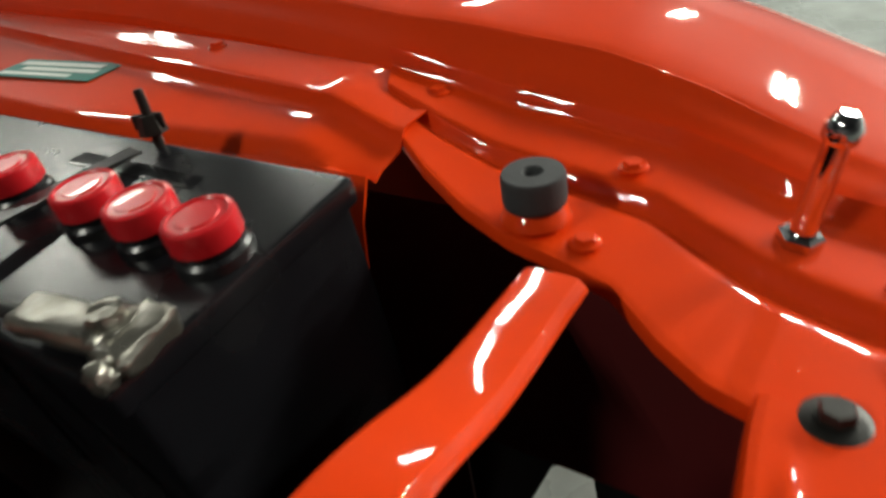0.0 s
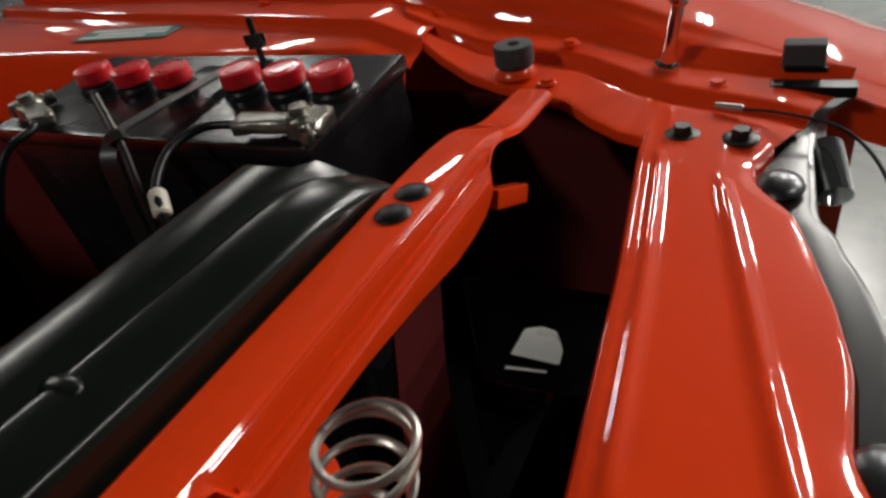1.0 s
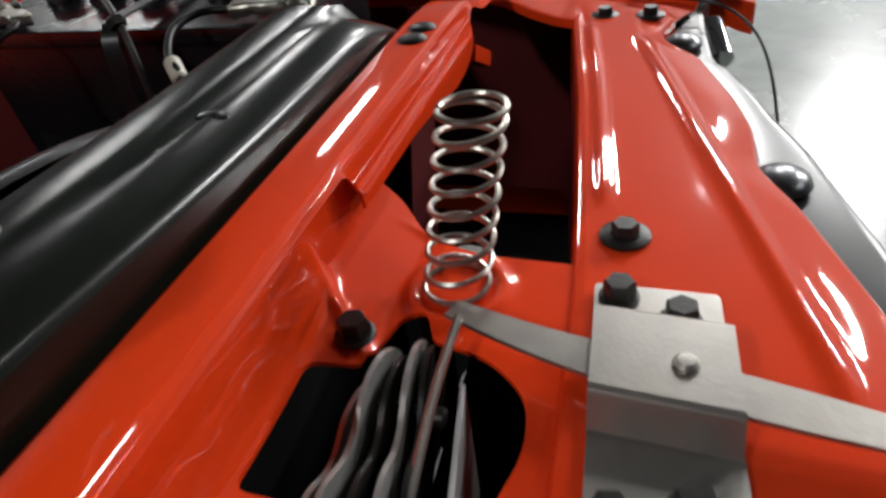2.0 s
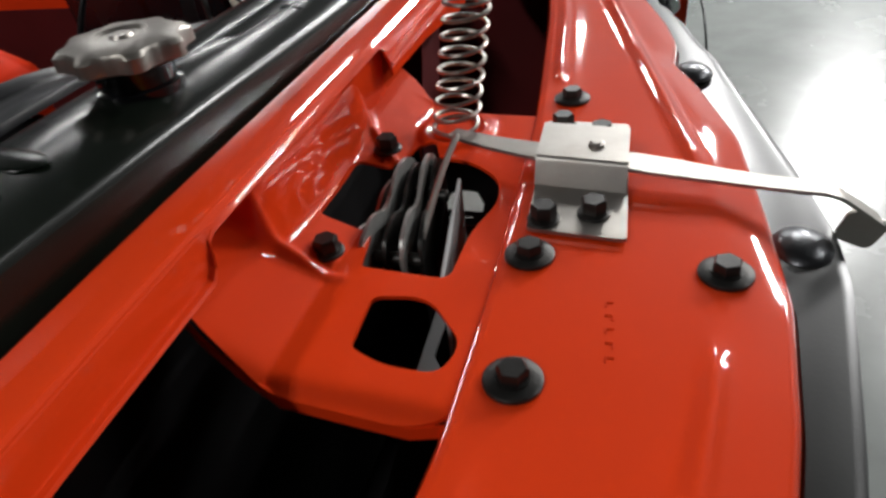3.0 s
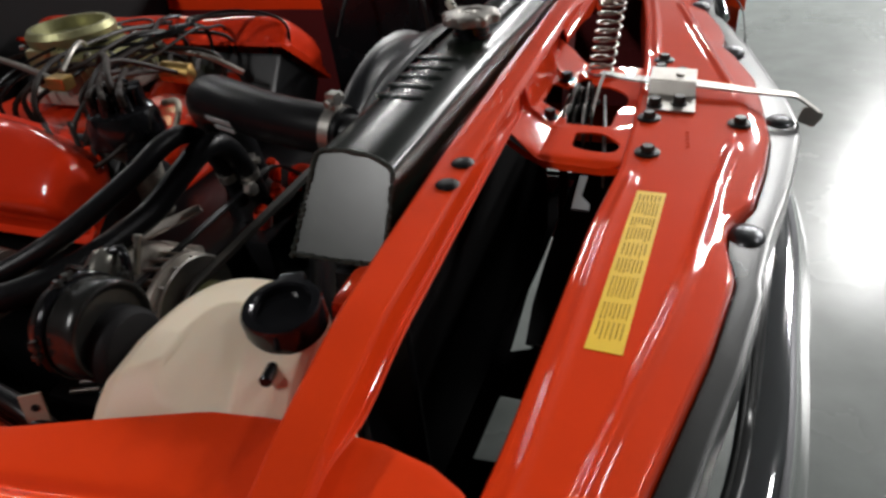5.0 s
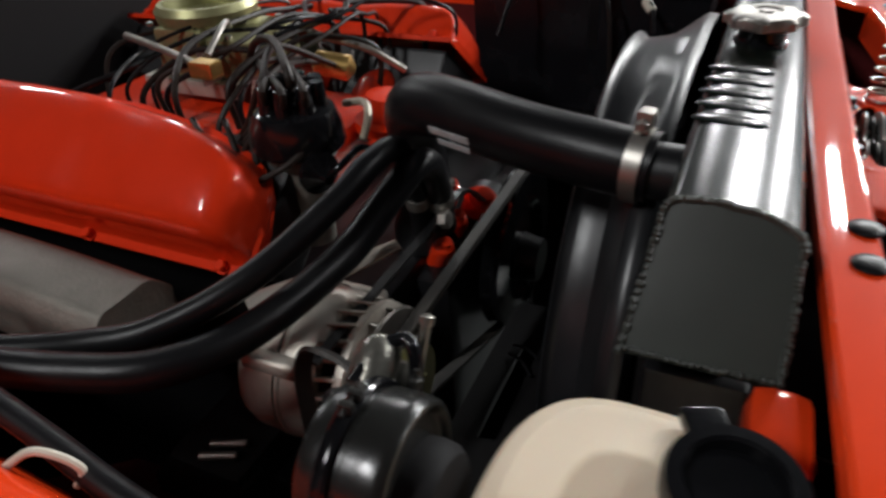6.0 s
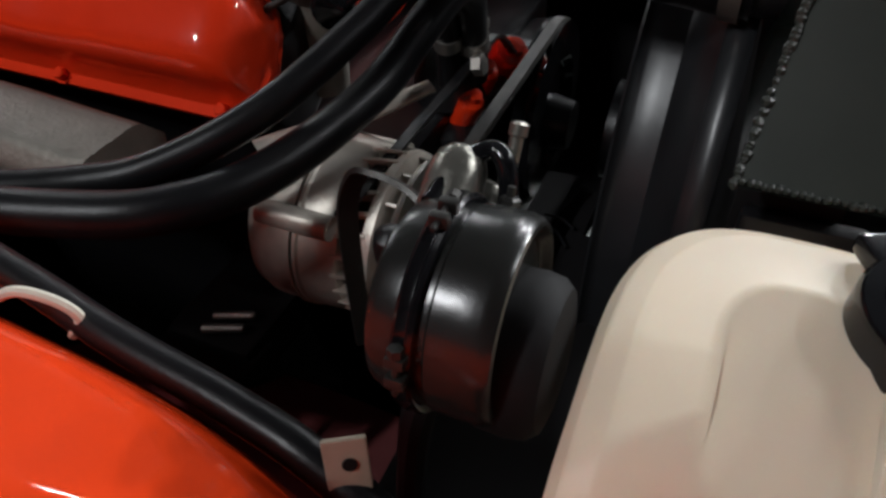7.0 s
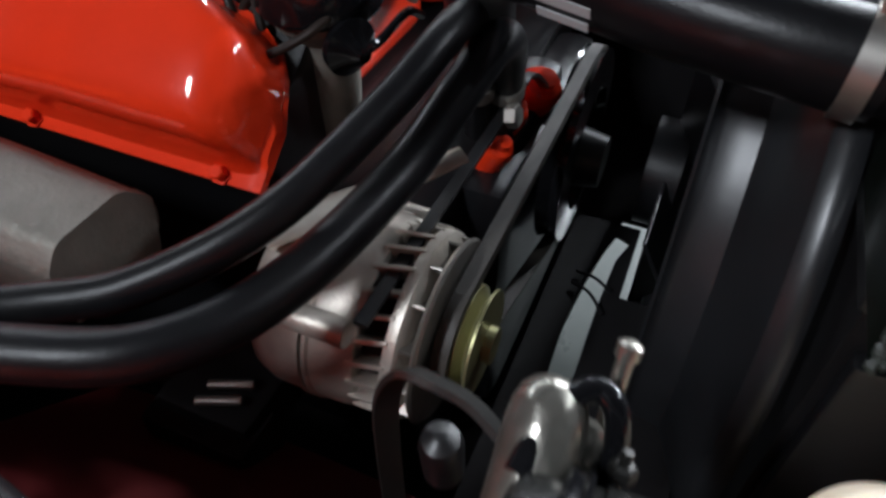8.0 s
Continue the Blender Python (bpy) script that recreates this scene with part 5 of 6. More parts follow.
for px, py, pz, pr in ((-0.446, -0.205, 0.795, 0.020), (-0.452, -0.262, 0.800, 0.013), (-0.45, -0.300, 0.79, 0.012), (-0.470, -0.235, 0.82, 0.012)):
    part("casting_boss", lathe([(pr, -0.03), (pr, 0.004), (pr * 0.8, 0.010), (pr * 0.45, 0.012), (pr * 0.45, 0.020), (0, 0.021)], (px, py, pz), (px + 0.3, py - 0.25, pz + 0.6), 16), ENGINE_ORANGE, engine, "orange casting boss with a bolt")


mount = part("engine_mount", joined(box((0.09, 0.16, 0.05), (-0.60, -0.46, 0.635), 0.012), box((0.10, 0.05, 0.30), (-0.60, -0.53, 0.50), 0.01)), PIT_BLACK, engine, "black engine mount")
for dy in (-0.008, 0.008):
    part("mount_pin", lathe([(0.0035, 0), (0.0042, 0.001), (0.0042, 0.034), (0.003, 0.036)], (-0.604, -0.524 + dy, 0.667), (-0.566, -0.508 + dy, 0.667), 10), ZINC, mount, "bright steel pin")
part("frame_rail", box((0.90, 0.13, 0.14), (-0.70, -0.655, 0.55), 0.012), SHADED_ORANGE, car, "frame rail below the fender, dark red for its shade")
part("wheel_house", patch([[(x, y, 0.735 - 0.80 * max(0.0, y + 0.70) + 0.02 * math.cos((x + 0.5) * 9)) for y in np.linspace(-0.71, -0.505, 9)] for x in np.linspace(-0.75, -0.275, 13)], (0, 0, -0.002)), SHADED_ORANGE, car, "wheel house below the pump, dark red for its shade")


def valve_cover(side):
    """A stamped cover on a bank that leans outwards; side -1 towards the washer bottle."""
    prof = [(-0.076, 0.0), (-0.076, 0.006), (-0.068, 0.008), (-0.062, 0.018), (-0.059, 0.046), (-0.054, 0.056), (-0.044, 0.0605), (0.0, 0.063), (0.044, 0.0605), (0.054, 0.056), (0.059, 0.046), (0.062, 0.018), (0.068, 0.008), (0.076, 0.006), (0.076, 0.0)]
    bm = bmesh.new()
    rings = []
    stations = [(0.0, 0.0), (0.0, 0.1), (0.005, 0.13), (0.007, 0.36), (0.011, 0.68), (0.020, 0.90), (0.032, 0.975), (0.05, 1.0), (0.12, 1.0), (0.15, 0.93), (0.18, 0.92), (0.21, 1.0), (0.30, 1.0), (0.33, 0.94), (0.37, 0.94), (0.40, 1.0), (0.50, 1.0), (0.53, 0.9), (0.55, 0.1), (0.555, 0.0)]
    for dx, k in stations:
        rings.append([bm.verts.new((-dx, y * (1 if h < 0.007 else 0.93 + 0.07 * k), h if h < 0.007 else 0.006 + (h - 0.006) * k)) for y, h in prof])
    for a, b in zip(rings, rings[1:]):
        for j in range(len(prof) - 1):
            bm.faces.new((a[j], a[j + 1], b[j + 1], b[j]))
    bm.faces.new(rings[0]), bm.faces.new(rings[-1])
    bmesh.ops.subdivide_edges(bm, edges=[e for e in bm.edges if e.calc_length() > 0.02], cuts=2, use_grid_fill=True)
    for _ in range(1):
        bmesh.ops.smooth_vert(bm, verts=[v for v in bm.verts if v.co.z > 0.012], factor=0.5, use_axis_x=True, use_axis_y=True, use_axis_z=True)
    for v in bm.verts:
        if side < 0 and v.co.y > -0.045:
            v.co.y = -0.045 + (v.co.y + 0.045) * softly([(-0.34, 1.0), (-0.20, 0.96), (-0.10, 0.83), (-0.05, 0.68), (-0.025, 0.56), (-0.012, 0.42), (-0.004, 0.20), (0.0, 0.05)], v.co.x, 0.004)
    m = VC_NEAR if side < 0 else VC_FAR
    bmesh.ops.transform(bm, matrix=m, verts=bm.verts)
    ob = part("valve_cover", bm, ENGINE_ORANGE, engine, "orange stamped valve cover", 40)
    head = box((0.54, 0.12, 0.08), (-0.28, 0, -0.043), 0.008)
    bmesh.ops.transform(head, matrix=m, verts=head.verts)
    part("cylinder_head", head, BLACK_SATIN, engine)
    for dx in (0.03, 0.19, 0.36, 0.52):
        for s in (-0.071, 0.071) if side > 0 else (-0.071,):
            b = lathe([(0.0075, 0), (0.0075, 0.002), (0.0055, 0.0022), (0.0055, 0.008), (0.0045, 0.009)], m @ Vector((-dx, s, 0.006)), m @ Vector((-dx, s, 0.1)), 6)
            part("cover_bolt", b, ENGINE_ORANGE, ob)
    return ob


valve_cover(-1), valve_cover(1)


def exhaust_manifold():
    man = thing("exhaust_manifold", "bare cast-iron exhaust manifold along the engine's side", "exhaust manifold")
    bm = bmesh.new()
    sec = rounded([(-0.040, -0.036), (0.032, -0.038), (0.040, 0.008), (0.034, 0.014), (0.020, 0.028), (-0.030, 0.026), (-0.042, 0.010)], 0.007, 4)
    line = curve_points(MANIFOLD, 10)
    part("log", sweep(line, [(p.x, p.y) for p in sec], bm), CAST_IRON, man)
    for k in range(4):
        c = Vector(MANIFOLD[0]).lerp(Vector(MANIFOLD[-1]), 0.08 + 0.26 * k)
        part("port", tube([c + Vector((0, 0.0, -0.01)), c + Vector((-0.005, 0.03, -0.026)), c + Vector((-0.005, 0.055, -0.036))], 0.019, 16), CAST_IRON, man)
        part("boss", lathe([(0.008, 0), (0.008, 0.006), (0.006, 0.007)], c + Vector((0.02, -0.012, -0.024)), c + Vector((0.02, -0.06, -0.06)), 6), CAST_IRON, man)


exhaust_manifold()


def alternator():
    a0, way = Vector(ALT_AT), Vector(ALT_WAY).normalized()
    alt = thing("alternator", "cast aluminium alternator with a slotted fan on its front", "alternator")
    m = Matrix.Translation(a0) @ frame_along((0, 0, 0), way) @ Matrix.Diagonal((1, 1, 0.80, 1))
    rear = lathe([(0.030, -0.006), (0.050, -0.004), (0.060, 0.006), (0.064, 0.020), (0.064, 0.046), (0.0655, 0.047), (0.0655, 0.050)], sides=48)
    bmesh.ops.transform(rear, matrix=m, verts=rear.verts)
    part("rear_housing", rear, ALUMINIUM, alt)
    gap = lathe([(0.062, 0.048), (0.062, 0.054)], sides=40)
    bmesh.ops.transform(gap, matrix=m, verts=gap.verts)
    part("stator", gap, DARK_STEEL, alt)
    front = lathe([(0.0655, 0.053), (0.0655, 0.056), (0.064, 0.058), (0.063, 0.078), (0.060, 0.090), (0.056, 0.092)], sides=48)
    bmesh.ops.transform(front, matrix=m, verts=front.verts)
    part("front_housing", front, ALUMINIUM, alt)
    inner = lathe([(0.052, 0.07), (0.052, 0.11), (0.02, 0.115), (0.02, 0.13)], sides=30)
    bmesh.ops.transform(inner, matrix=m, verts=inner.verts)
    part("rotor", inner, PIT_BLACK, alt, "dark rotor behind the slots")
    for i in range(26):
        a = 2 * math.pi * i / 26
        rib = box((0.0032, 0.013, 0.030), (0, 0.0555, 0.100), 0.0010, Matrix.Rotation(0.18, 3, "Y"))
        bmesh.ops.transform(rib, matrix=m @ Matrix.Rotation(a, 4, "Z"), verts=rib.verts)
        part("rib", rib, ALUMINIUM, alt)
    ring = lathe([(0.061, 0.112), (0.061, 0.120), (0.052, 0.126), (0.046, 0.126), (0.046, 0.114)], sides=48)
    bmesh.ops.transform(ring, matrix=m, verts=ring.verts)
    part("nose_ring", ring, ALUMINIUM, alt)
    fan = lathe([(0.020, 0.130), (0.058, 0.131), (0.060, 0.134), (0.058, 0.136), (0.020, 0.136)], sides=40)
    bmesh.ops.transform(fan, matrix=m, verts=fan.verts)
    wheel = part("fan", fan, ZINC, alt, "zinc fan wheel")
    for i in range(14):
        b = box((0.002, 0.018, 0.012), (0, 0.050, 0.128), 0.0005, Matrix.Rotation(0.5, 3, "Z"))
        bmesh.ops.transform(b, matrix=m @ Matrix.Rotation(2 * math.pi * i / 14, 4, "Z"), verts=b.verts)
        part("fan_vane", b, ZINC, wheel)
    pul = lathe([(0.034, 0.137), (0.034, 0.139), (0.026, 0.144), (0.034, 0.149), (0.034, 0.152), (0.026, 0.157), (0.034, 0.162), (0.034, 0.164), (0.012, 0.165), (0.012, 0.172), (0.0, 0.172)], sides=36)
    bmesh.ops.transform(pul, matrix=m, verts=pul.verts)
    part("pulley", pul, OLIVE, alt, "yellow-passivated two-groove pulley")
    for ang in (0.4, 2.5, 4.6):
        ear = lathe([(0.007, 0.02), (0.0085, 0.021), (0.0085, 0.088), (0.007, 0.089)], (0.066 * math.cos(ang), 0.066 * math.sin(ang), 0), (0.066 * math.cos(ang), 0.066 * math.sin(ang), 1), 14)
        bmesh.ops.transform(ear, matrix=m, verts=ear.verts)
        part("ear", ear, ALUMINIUM, alt)
    return m


alt_m = alternator()


def drive_belt():
    belt = thing("drive_belt", "worn black rubber drive belt round the pulleys", "belt")
    c1 = alt_m @ Vector((0, 0, 0.144))
    x = c1.x
    hubs = ((c1.y, c1.z, 0.035), (-0.190, 0.735, 0.090))
    (ya, za, ra), (yb, zb, rb) = hubs
    d = math.hypot(yb - ya, zb - za)
    th, off = math.atan2(zb - za, yb - ya), math.asin((rb - ra) / d)
    pts = []
    for i in range(19):
        a = th + math.pi / 2 + off + (math.pi - 2 * off) * i / 18
        pts.append((x, ya + ra * math.cos(a), za + ra * math.sin(a)))
    for i in range(25):
        a = th - math.pi / 2 - off + (math.pi + 2 * off) * i / 24
        pts.append((x, yb + rb * math.cos(a), zb + rb * math.sin(a)))
    pts.append(pts[0])
    part("loop", sweep(pts, [(-0.003, -0.006), (0.003, -0.005), (0.003, 0.005), (-0.003, 0.006)], up=(1, 0, 0)), BELT_RUBBER, belt)
    part("pump_pulley", lathe([(0.02, -0.012), (0.092, -0.010), (0.086, 0.0), (0.092, 0.010), (0.06, 0.012), (0.055, 0.004), (0.0, 0.004)], (x, -0.190, 0.735), (x + 1, -0.190, 0.735), 40), BLACK_GLOSS, engine, "black water pump pulley")
    br = thing("alternator_bracket", "grey steel alternator adjusting bracket", "bracket")
    part("arm", sweep(curve_points([alt_m @ Vector((-0.055, 0.055, 0.10)), (x - 0.03, -0.34, 0.845), (x - 0.03, -0.27, 0.845), (x - 0.03, -0.21, 0.80)], 6), [(-0.004, -0.0015), (0.004, -0.0015), (0.004, 0.0015), (-0.004, 0.0015)], up=(0, 0, 1)), BLACK_SATIN, br)
    arm = tube([(-0.520, -0.505, 0.846), (-0.495, -0.475, 0.852), (-0.462, -0.440, 0.862), (-0.436, -0.410, 0.872)], 0.011, 12, 8, scale=lambda t: 1.05 - 0.45 * t)
    for v in arm.verts:
        v.co.z += 0.35 * (0.858 - v.co.z)
    part("cast_arm", arm, ALUMINIUM, br, "pale cast aluminium mounting arm")
    part("bolt", lathe([(0.009, 0), (0.009, 0.008), (0.007, 0.009)], (x - 0.026, -0.33, 0.846), (x + 0.2, -0.33, 0.9), 6), ZINC, br)


drive_belt()


def pump():
    """A small black two-piece canister with a clamp band, between the bottle and the alternator."""
    p = thing("pump", "glossy black cylindrical pump with a clamp band and domed neck", "pump")
    c, way = Vector(PUMP_AT), Vector(PUMP_WAY).normalized()
    R = PUMP_R

    def turned(rows, sides=56):
        return lathe([(R * r, h) for r, h in rows], c, c + way, sides)

    rear = [(0.0, -0.0165), (0.62, -0.0165), (0.80, -0.0158), (0.89, -0.0138), (0.925, -0.0105), (0.935, -0.0050), (0.94, -0.0024), (1.0, -0.0018), (1.0, -0.0002), (0.90, 0.0)]
    part("rear_can", turned(rear), PUMP_BLACK, p)
    front = [(0.90, 0.0002), (1.0, 0.0004), (1.0, 0.0018), (0.955, 0.0030), (0.955, 0.0056), (0.985, 0.0066), (0.988, 0.0150), (0.985, 0.0205), (0.965, 0.0236), (0.925, 0.0254), (0.885, 0.0258), (0.84, 0.0250), (0.80, 0.0232), (0.74, 0.0222), (0.0, 0.0222)]
    part("front_can", turned(front), PUMP_BLACK, p)
    low = c + Vector((0, 0, -0.014))
    part("motor", lathe([(0.0, 0.018), (0.0275, 0.018), (0.0280, 0.028), (0.0270, 0.034), (0.0240, 0.0375), (0.018, 0.0390), (0.0, 0.0392)], low, low + way, 48), PIT_BLACK, p, "dull black motor drum")
    band = [(1.0, -0.0036), (1.025, -0.0034), (1.05, -0.0022), (1.025, -0.0010), (1.022, 0.0008), (1.05, 0.0020), (1.025, 0.0032), (1.0, 0.0034)]
    part("band", turned(band, 64), BLACK_GLOSS, p, "black clamp band")
    # clamp screw on top of the band, and its twin low on the near side
    for name, axis, label in (("clamp_bolt", Vector((0, -0.04, 1)), "bright clamp screw"), ("foot_lug", Vector((0, -0.97, 0.22)), "dark clamp screw")):
        axis.normalize()
        side = way.cross(axis)
        m = Matrix((side, axis, way)).transposed().to_4x4()
        m.translation = c + axis * (R + 0.002)
        lug = box((0.0050, 0.0065, 0.0085), (-0.0048, 0.002, 0), 0.0012)
        lug = box((0.0050, 0.0065, 0.0085), (0.0048, 0.002, 0), 0.0012, None, lug)
        lug = lathe([(0.0016, 0), (0.0016, 0.022), (0.001, 0.023)], (-0.011, 0.0025, 0), (1, 0.0025, 0), 10, lug)
        lug = lathe([(0.0034, 0), (0.0034, 0.0038), (0.0024, 0.0046)], (-0.0115, 0.0025, 0), (1, 0.0025, 0), 6, lug)
        bmesh.ops.transform(lug, matrix=m @ Matrix.Scale(0.72, 4), verts=lug.verts)
        part(name, lug, DARK_STEEL, p, label)
    # neck dome on the side towards the engine, a bent pipe that arches beside it, and a valve bulb
    # Neck and bulb are glossy black; grey metal puts their highlights into the colour.
    part("neck", lathe([(0.0110, -0.030), (0.0110, -0.004), (0.0104, 0.003), (0.0087, 0.0075), (0.0058, 0.0102), (0.0027, 0.0114), (0.0, 0.0116)], c + Vector((-0.0135, 0.040, 0.020)), c + Vector((-0.0165, 0.122, 0.076)), 36), LEAD, p, "domed neck, in grey metal for its bright reflections")
    part("pipe", tube([c + Vector(v) for v in ((-0.016, 0.022, 0.020), (-0.014, 0.033, 0.0235), (-0.010, 0.043, 0.0265), (-0.0035, 0.048, 0.0285), (0.002, 0.046, 0.0265), (0.005, 0.042, 0.018), (0.006, 0.036, 0.004))], 0.0036, 16, 8), BLACK_GLOSS, p, "glossy black bent pipe")
    bulb = lathe([(0.0040, -0.012), (0.0062, -0.004), (0.0068, 0.001), (0.0058, 0.0052), (0.003, 0.0074), (0, 0.0078)], c + Vector((-0.004, 0.042, 0.010)), c + Vector((-0.004, 0.12, 0.05)), 26)
    part("valve_cap", bulb, LEAD, p)
    stalk = lathe([(0.0026, -0.014), (0.0026, 0.010), (0.0036, 0.0105), (0.0036, 0.0145), (0.002, 0.0155), (0, 0.0156)], c + Vector((0.001, 0.057, 0.018)), c + Vector((0.003, 0.10, 0.10)), 12)
    part("stalk", stalk, LEAD, p, "small metal bleed screw")
    for at in ((-0.013, 0.036, 0.021), (0.008, 0.034, 0.016)):
        nut = lathe([(0.0038, 0), (0.0038, 0.0035), (0.0028, 0.0044), (0.0016, 0.0045), (0.0016, 0.008), (0, 0.0082)], c + Vector(at), c + Vector(at) + Vector((0, 0.4, 1)), 6)
        part("nut", nut, DARK_STEEL, p)
    # flat strap bracket that loops behind the rear can
    part("strap", sweep(curve_points([c + Vector(v) for v in ((-0.067, 0.046, -0.10), (-0.068, 0.047, -0.050), (-0.067, 0.048, -0.016), (-0.060, 0.048, 0.003), (-0.050, 0.047, 0.006), (-0.036, 0.046, 0.003), (-0.020, 0.040, -0.004))], 8), [(-0.0045, -0.0012), (0.0045, -0.0012), (0.0045, 0.0012), (-0.0045, 0.0012)]), DARK_STEEL, p, "dark bent strap bracket")
    part("strap_knob", lathe([(0.0075, -0.02), (0.0078, 0.0), (0.0065, 0.005), (0.003, 0.0072), (0, 0.0075)], c + Vector((-0.046, 0.045, -0.026)), c + Vector((-0.046, 0.02, 0.2)), 24), BLACK_SATIN, p)
    part("stay", tube([c + Vector((-0.004, 0, -R * 0.9)), c + Vector((-0.03, 0.02, -R - 0.10)), c + Vector((-0.06, 0.04, -0.4))], 0.008, 10), BLACK_SATIN, p)


pump()


# ---- hoses, wires ----
def hose(name, label, pts, r, mat=RUBBER):
    h = thing(name, label, "hose")
    part("tube", tube(pts, r, 20, 10), mat, h)
    if name == "heater_hose":
        part("clamp", clamp_ring(pts[-2], pts[-1], r + 0.0004), ZINC, h, "zinc hose clamp")
    return h


hose("heater_hose", "black rubber heater hose sweeping across the engine's front", HOSE_A, 0.0100)
hose("heater_hose", "thick black rubber heater hose sweeping across the engine's front", HOSE_B, 0.0126)
harness = hose("wiring_harness", "black taped wiring loom along the orange inner fender", LOOM, 0.0075)
clip_turn = Matrix.Rotation(0.55, 3, "Z") @ Matrix.Rotation(-0.25, 3, "X")
clip_at = Vector((-0.331, -0.7075, 0.8935))
loom_clip = part("clip", box((0.0145, 0.0022, 0.038), clip_at, 0.0009, clip_turn), CLIP_METAL, harness, "pale metal clip with two near-black discs for holes")
# Near-black discs laid on the clip carry the darkness of its two holes.
for h in (-0.004, 0.009):
    p = clip_at + clip_turn @ Vector((0.001, -0.0012, h))
    part("hole_disc", lathe([(0.0026, 0), (0.0026, 0.0006), (0, 0.0007)], p, p + clip_turn @ Vector((0, -1, 0)), 12), PIT_BLACK, loom_clip)
part("cable_tie", tube([(-0.486, -0.712, 0.914), (-0.475, -0.702, 0.921), (-0.462, -0.697, 0.918), (-0.455, -0.694, 0.908), (-0.46, -0.697, 0.898)], 0.0022, 8), WHITE_PLASTIC, harness, "white cable tie")


def distributor():
    d = thing("distributor", "black distributor with a ring of spark plug leads", "distributor", DIST_AT)
    part("shaft_housing", lathe([(0.020, -0.10), (0.024, -0.02), (0.034, -0.008), (0.034, 0.004)], sides=28), CAST_IRON, d)
    part("cap", lathe([(0.041, 0.0), (0.043, 0.004), (0.041, 0.022), (0.036, 0.035), (0.027, 0.041), (0, 0.042)], sides=36), BLACK_GLOSS, d, "black moulded distributor cap")
    part("vacuum_unit", joined(lathe([(0.006, 0), (0.019, 0.004), (0.020, 0.010), (0.011, 0.016), (0.005, 0.024)], (0.026, -0.020, -0.012), (0.10, -0.05, -0.02), 24), tube([(0.044, -0.028, -0.014), (0.060, -0.030, 0.000), (0.064, 0.0, 0.006), (0.06, 0.03, -0.01)], 0.003, 10)), BLACK_GLOSS, d, "black vacuum advance unit")
    part("clip", tube([(0.030, 0.036, 0.030), (0.052, 0.034, 0.034), (0.064, 0.020, 0.028), (0.066, 0.004, 0.012)], 0.0036, 10), CLIP_METAL, d, "pale bent wire clip")
    rng = random.Random(8)
    ends = [(-0.10, -0.015, -0.05), (-0.17, -0.005, -0.045), (-0.25, 0.0, -0.045), (-0.33, 0.0, -0.05), (-0.10, 0.26, 0.0), (-0.16, 0.27, 0.01), (-0.22, 0.28, 0.0), (-0.30, 0.28, 0.0)]
    for i, e in enumerate(ends):
        a = 2 * math.pi * i / 8 + 0.3
        s = Vector((0.024 * math.cos(a), 0.024 * math.sin(a), 0.038))
        part("tower", lathe([(0.0085, 0), (0.0075, 0.014), (0.0065, 0.026)], s - Vector((0, 0, 0.004)), s + Vector((0, 0, 1)), 14), BLACK_GLOSS, d)
        e = Vector(e)
        if i < 4:
            pts = [s, s + Vector((-0.012, -0.008, 0.018)), Vector((-0.045 - 0.008 * i, -0.022 + 0.008 * i, 0.0)), Vector((-0.075 - 0.018 * i, -0.030 + 0.010 * i, -0.045 + 0.008 * i)), Vector((-0.125 - 0.045 * i, -0.016 + 0.006 * i, -0.020 + 0.01 * rng.random())), e]
            part("plug_lead", tube(pts, 0.0034, 10), LEAD_RUBBER, d, "brown-black plug lead")
            continue
        mid = s.lerp(e, 0.35) + Vector((0.04 * rng.random() - 0.02, 0.05 * rng.random() - 0.02, 0.008 + 0.030 * rng.random()))
        mid2 = s.lerp(e, 0.75) + Vector((0.03 * rng.random(), -0.01 + 0.03 * rng.random(), -0.02 * rng.random()))
        part("plug_lead", tube([s, s + Vector((0, 0, 0.024)), mid, mid2, e], 0.0034, 10), LEAD_RUBBER, d, "brown-black plug lead")
    for pts in ([(-0.165, -0.036, 0.022), (-0.135, -0.040, 0.010), (-0.105, -0.046, -0.010), (-0.082, -0.052, -0.022), (-0.045, -0.060, -0.026), (-0.012, -0.056, -0.014), (0.014, -0.046, 0.000), (0.026, -0.028, 0.010), (0.024, 0.0, 0.016)],
                [(-0.105, -0.020, 0.020), (-0.085, -0.030, 0.004), (-0.065, -0.040, -0.012), (-0.040, -0.046, -0.028), (-0.020, -0.040, -0.045)],
                [(-0.075, -0.010, 0.018), (-0.055, -0.026, 0.002), (-0.040, -0.036, -0.016), (-0.022, -0.040, -0.040)],
                [(-0.050, 0.0, 0.020), (-0.036, -0.022, 0.006), (-0.024, -0.034, -0.014), (-0.010, -0.036, -0.040)]):
        part("plug_lead", tube(pts, 0.0030, 10), LEAD_RUBBER, d, "brown-black plug lead")
    c = Vector((0, 0, 0.04))
    part("coil_lead", tube([c, c + Vector((0, 0, 0.03)), (-0.06, 0.06, 0.075), (-0.12, 0.10, 0.05), (-0.16, 0.12, -0.02)], 0.004, 10), LEAD_RUBBER, d)


LEAD_RUBBER = material("brown_black_silicone", (0.018, 0.011, 0.008), 0.5, vary=0.3, scale=60, spec=0.3)
distributor()


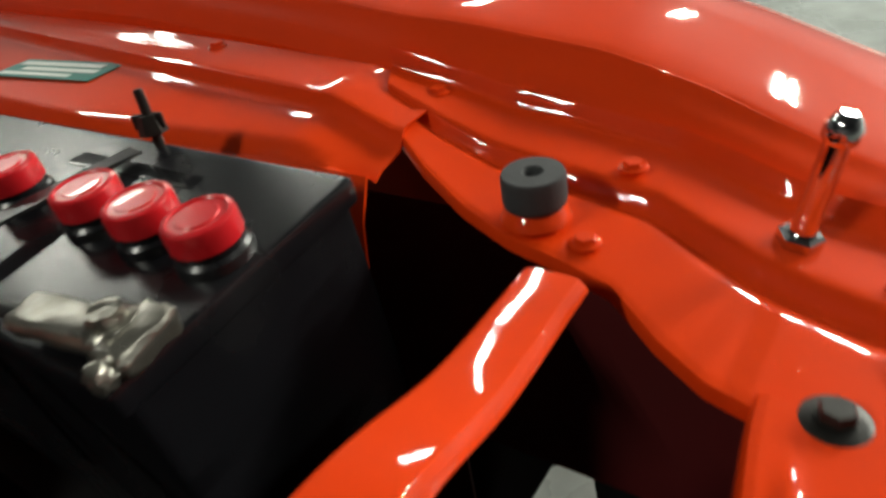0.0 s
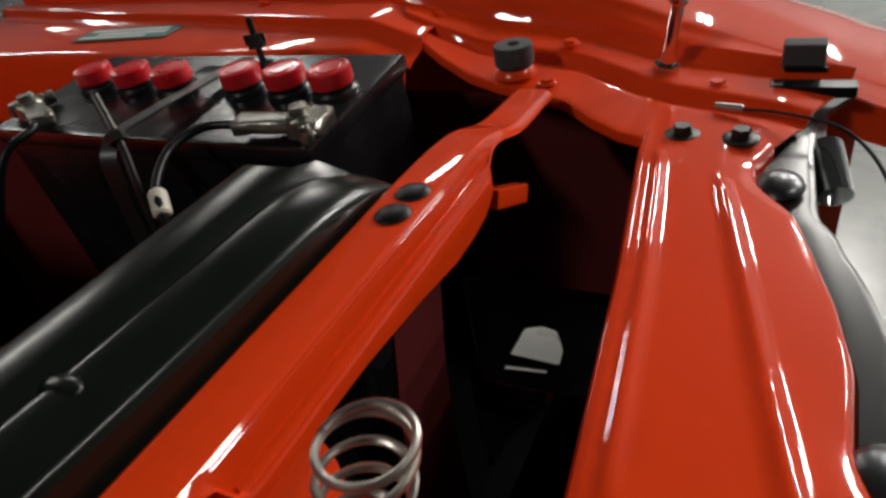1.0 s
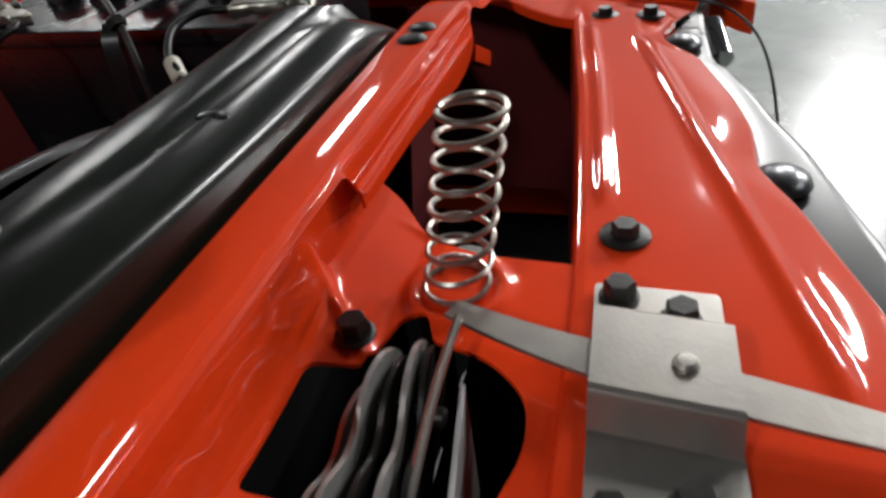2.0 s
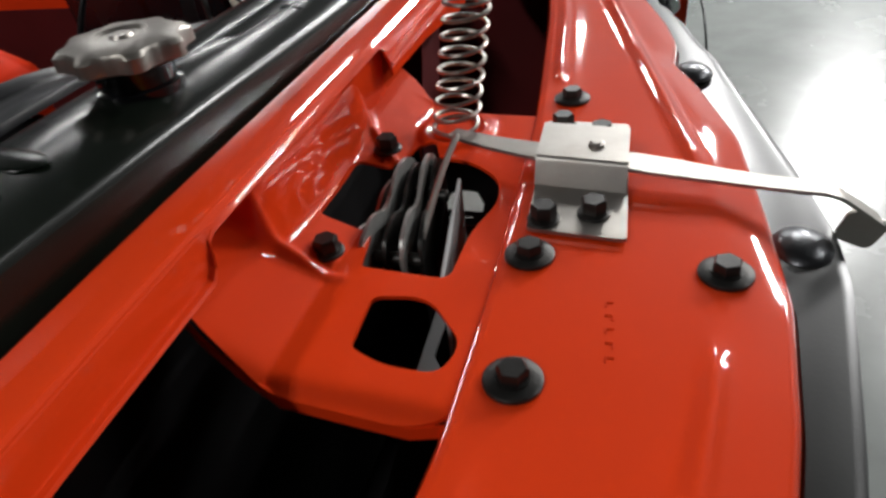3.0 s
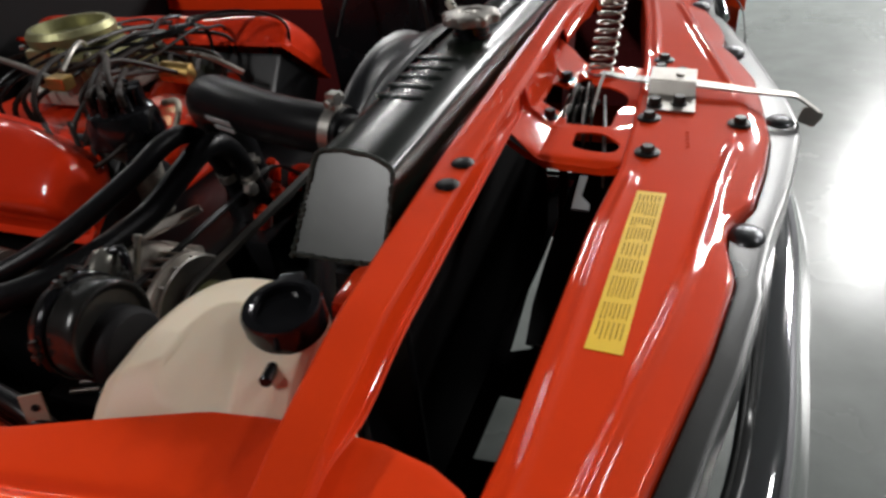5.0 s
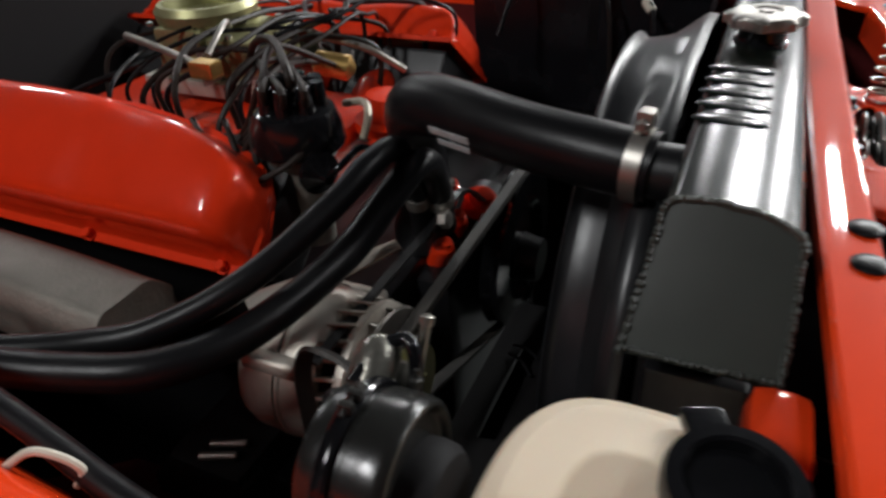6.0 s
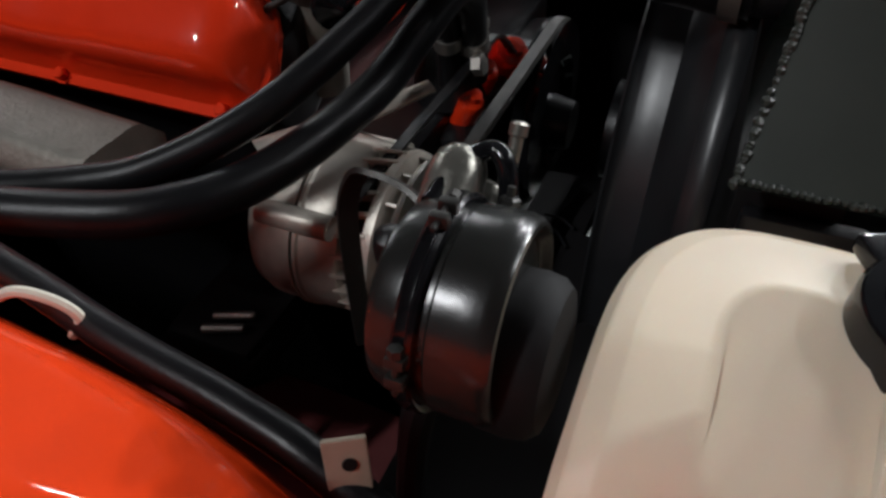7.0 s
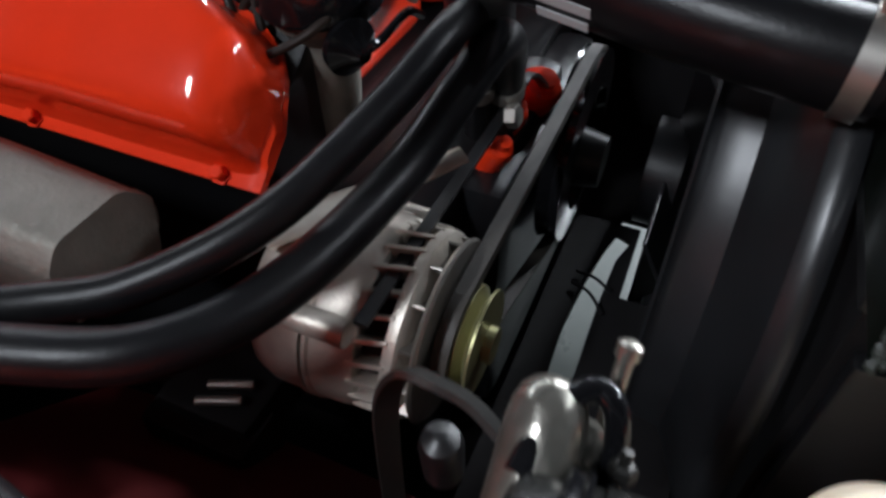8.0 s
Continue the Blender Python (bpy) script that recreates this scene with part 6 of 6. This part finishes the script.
def carburettor():
    c = thing("carburettor", "gold and grey four-barrel carburettor on the intake", "carburettor", CARB_AT)
    part("base", box((0.15, 0.14, 0.02), (0, 0, -0.045), 0.004), ALUMINIUM, c)
    part("bowl", box((0.055, 0.12, 0.05), (0.055, 0, -0.01), 0.010), OLIVE, c, "gold dichromate float bowl")
    part("body", box((0.07, 0.13, 0.06), (-0.01, 0, -0.005), 0.008), OLIVE, c)
    part("air_horn", lathe([(0.062, 0), (0.064, 0.012), (0.058, 0.020), (0.052, 0.020), (0.050, 0.004), (0, 0.004)], (-0.01, 0, 0.025), (-0.01, 0, 1), 40), OLIVE, c)
    part("fuel_line", tube([(0.07, 0.03, 0.0), (0.10, 0.04, 0.01), (0.14, 0.02, 0.005), (0.20, 0.03, -0.01), (0.24, 0.05, -0.04)], 0.0045, 10), ZINC, c, "bright metal fuel line")
    part("linkage", joined(tube([(-0.03, -0.115, 0.030), (0.03, -0.128, 0.024), (0.10, -0.145, 0.016)], 0.0042, 10), box((0.004, 0.03, 0.04), (0.05, -0.08, -0.01), 0.001)), ZINC, c, "bright throttle rod")
    part("rod_block", box((0.030, 0.020, 0.018), (0.110, -0.147, 0.014), 0.003), BRASS, c, "brass block on the throttle rod")
    part("return_hook", tube([(0.105, -0.135, 0.024), (0.100, -0.105, 0.040), (0.085, -0.075, 0.042), (0.065, -0.050, 0.030)], 0.0036, 10), ZINC, c, "pale bent metal hook")
    part("fuel_filter", lathe([(0.004, 0), (0.014, 0.006), (0.015, 0.045), (0.004, 0.052)], (0.16, -0.03, -0.01), (0.25, 0.0, -0.03), 20), BRASS, c, "brass fuel filter")
    for k, (x, y) in enumerate(((0.06, 0.05), (0.06, -0.05), (-0.06, 0.05), (-0.06, -0.05))):
        part("screw", lathe([(0.005, 0), (0.005, 0.004), (0.003, 0.005)], (x, y, 0.022 if x < 0 else 0.014), (x, y, 1), 10), ZINC, c)


carburettor()


def engine_wires():
    rng = random.Random(21)
    wires = thing("engine_wiring", "tangle of thin black and brown wires over the engine", "wiring")
    for k in range(15):
        a = Vector((-0.66 - 0.30 * rng.random(), -0.33 + 0.10 * rng.random(), 0.90 + 0.04 * rng.random()))
        b = Vector((-0.56 - 0.30 * rng.random(), -0.10 + 0.14 * rng.random(), 0.90 + 0.05 * rng.random()))
        mid = [a.lerp(b, t) + Vector((0.06 * (rng.random() - 0.5), 0.05 * (rng.random() - 0.5), 0.018 * math.sin(math.pi * t) + 0.02 * rng.random())) for t in (0.25, 0.5, 0.75)]
        part("wire", tube([a - Vector((0, 0, 0.05)), a, *mid, b, b - Vector((0, 0, 0.06))], 0.0022 + 0.0016 * rng.random(), 8, 7), (RUBBER, LEAD_RUBBER)[k % 2], wires)


engine_wires()
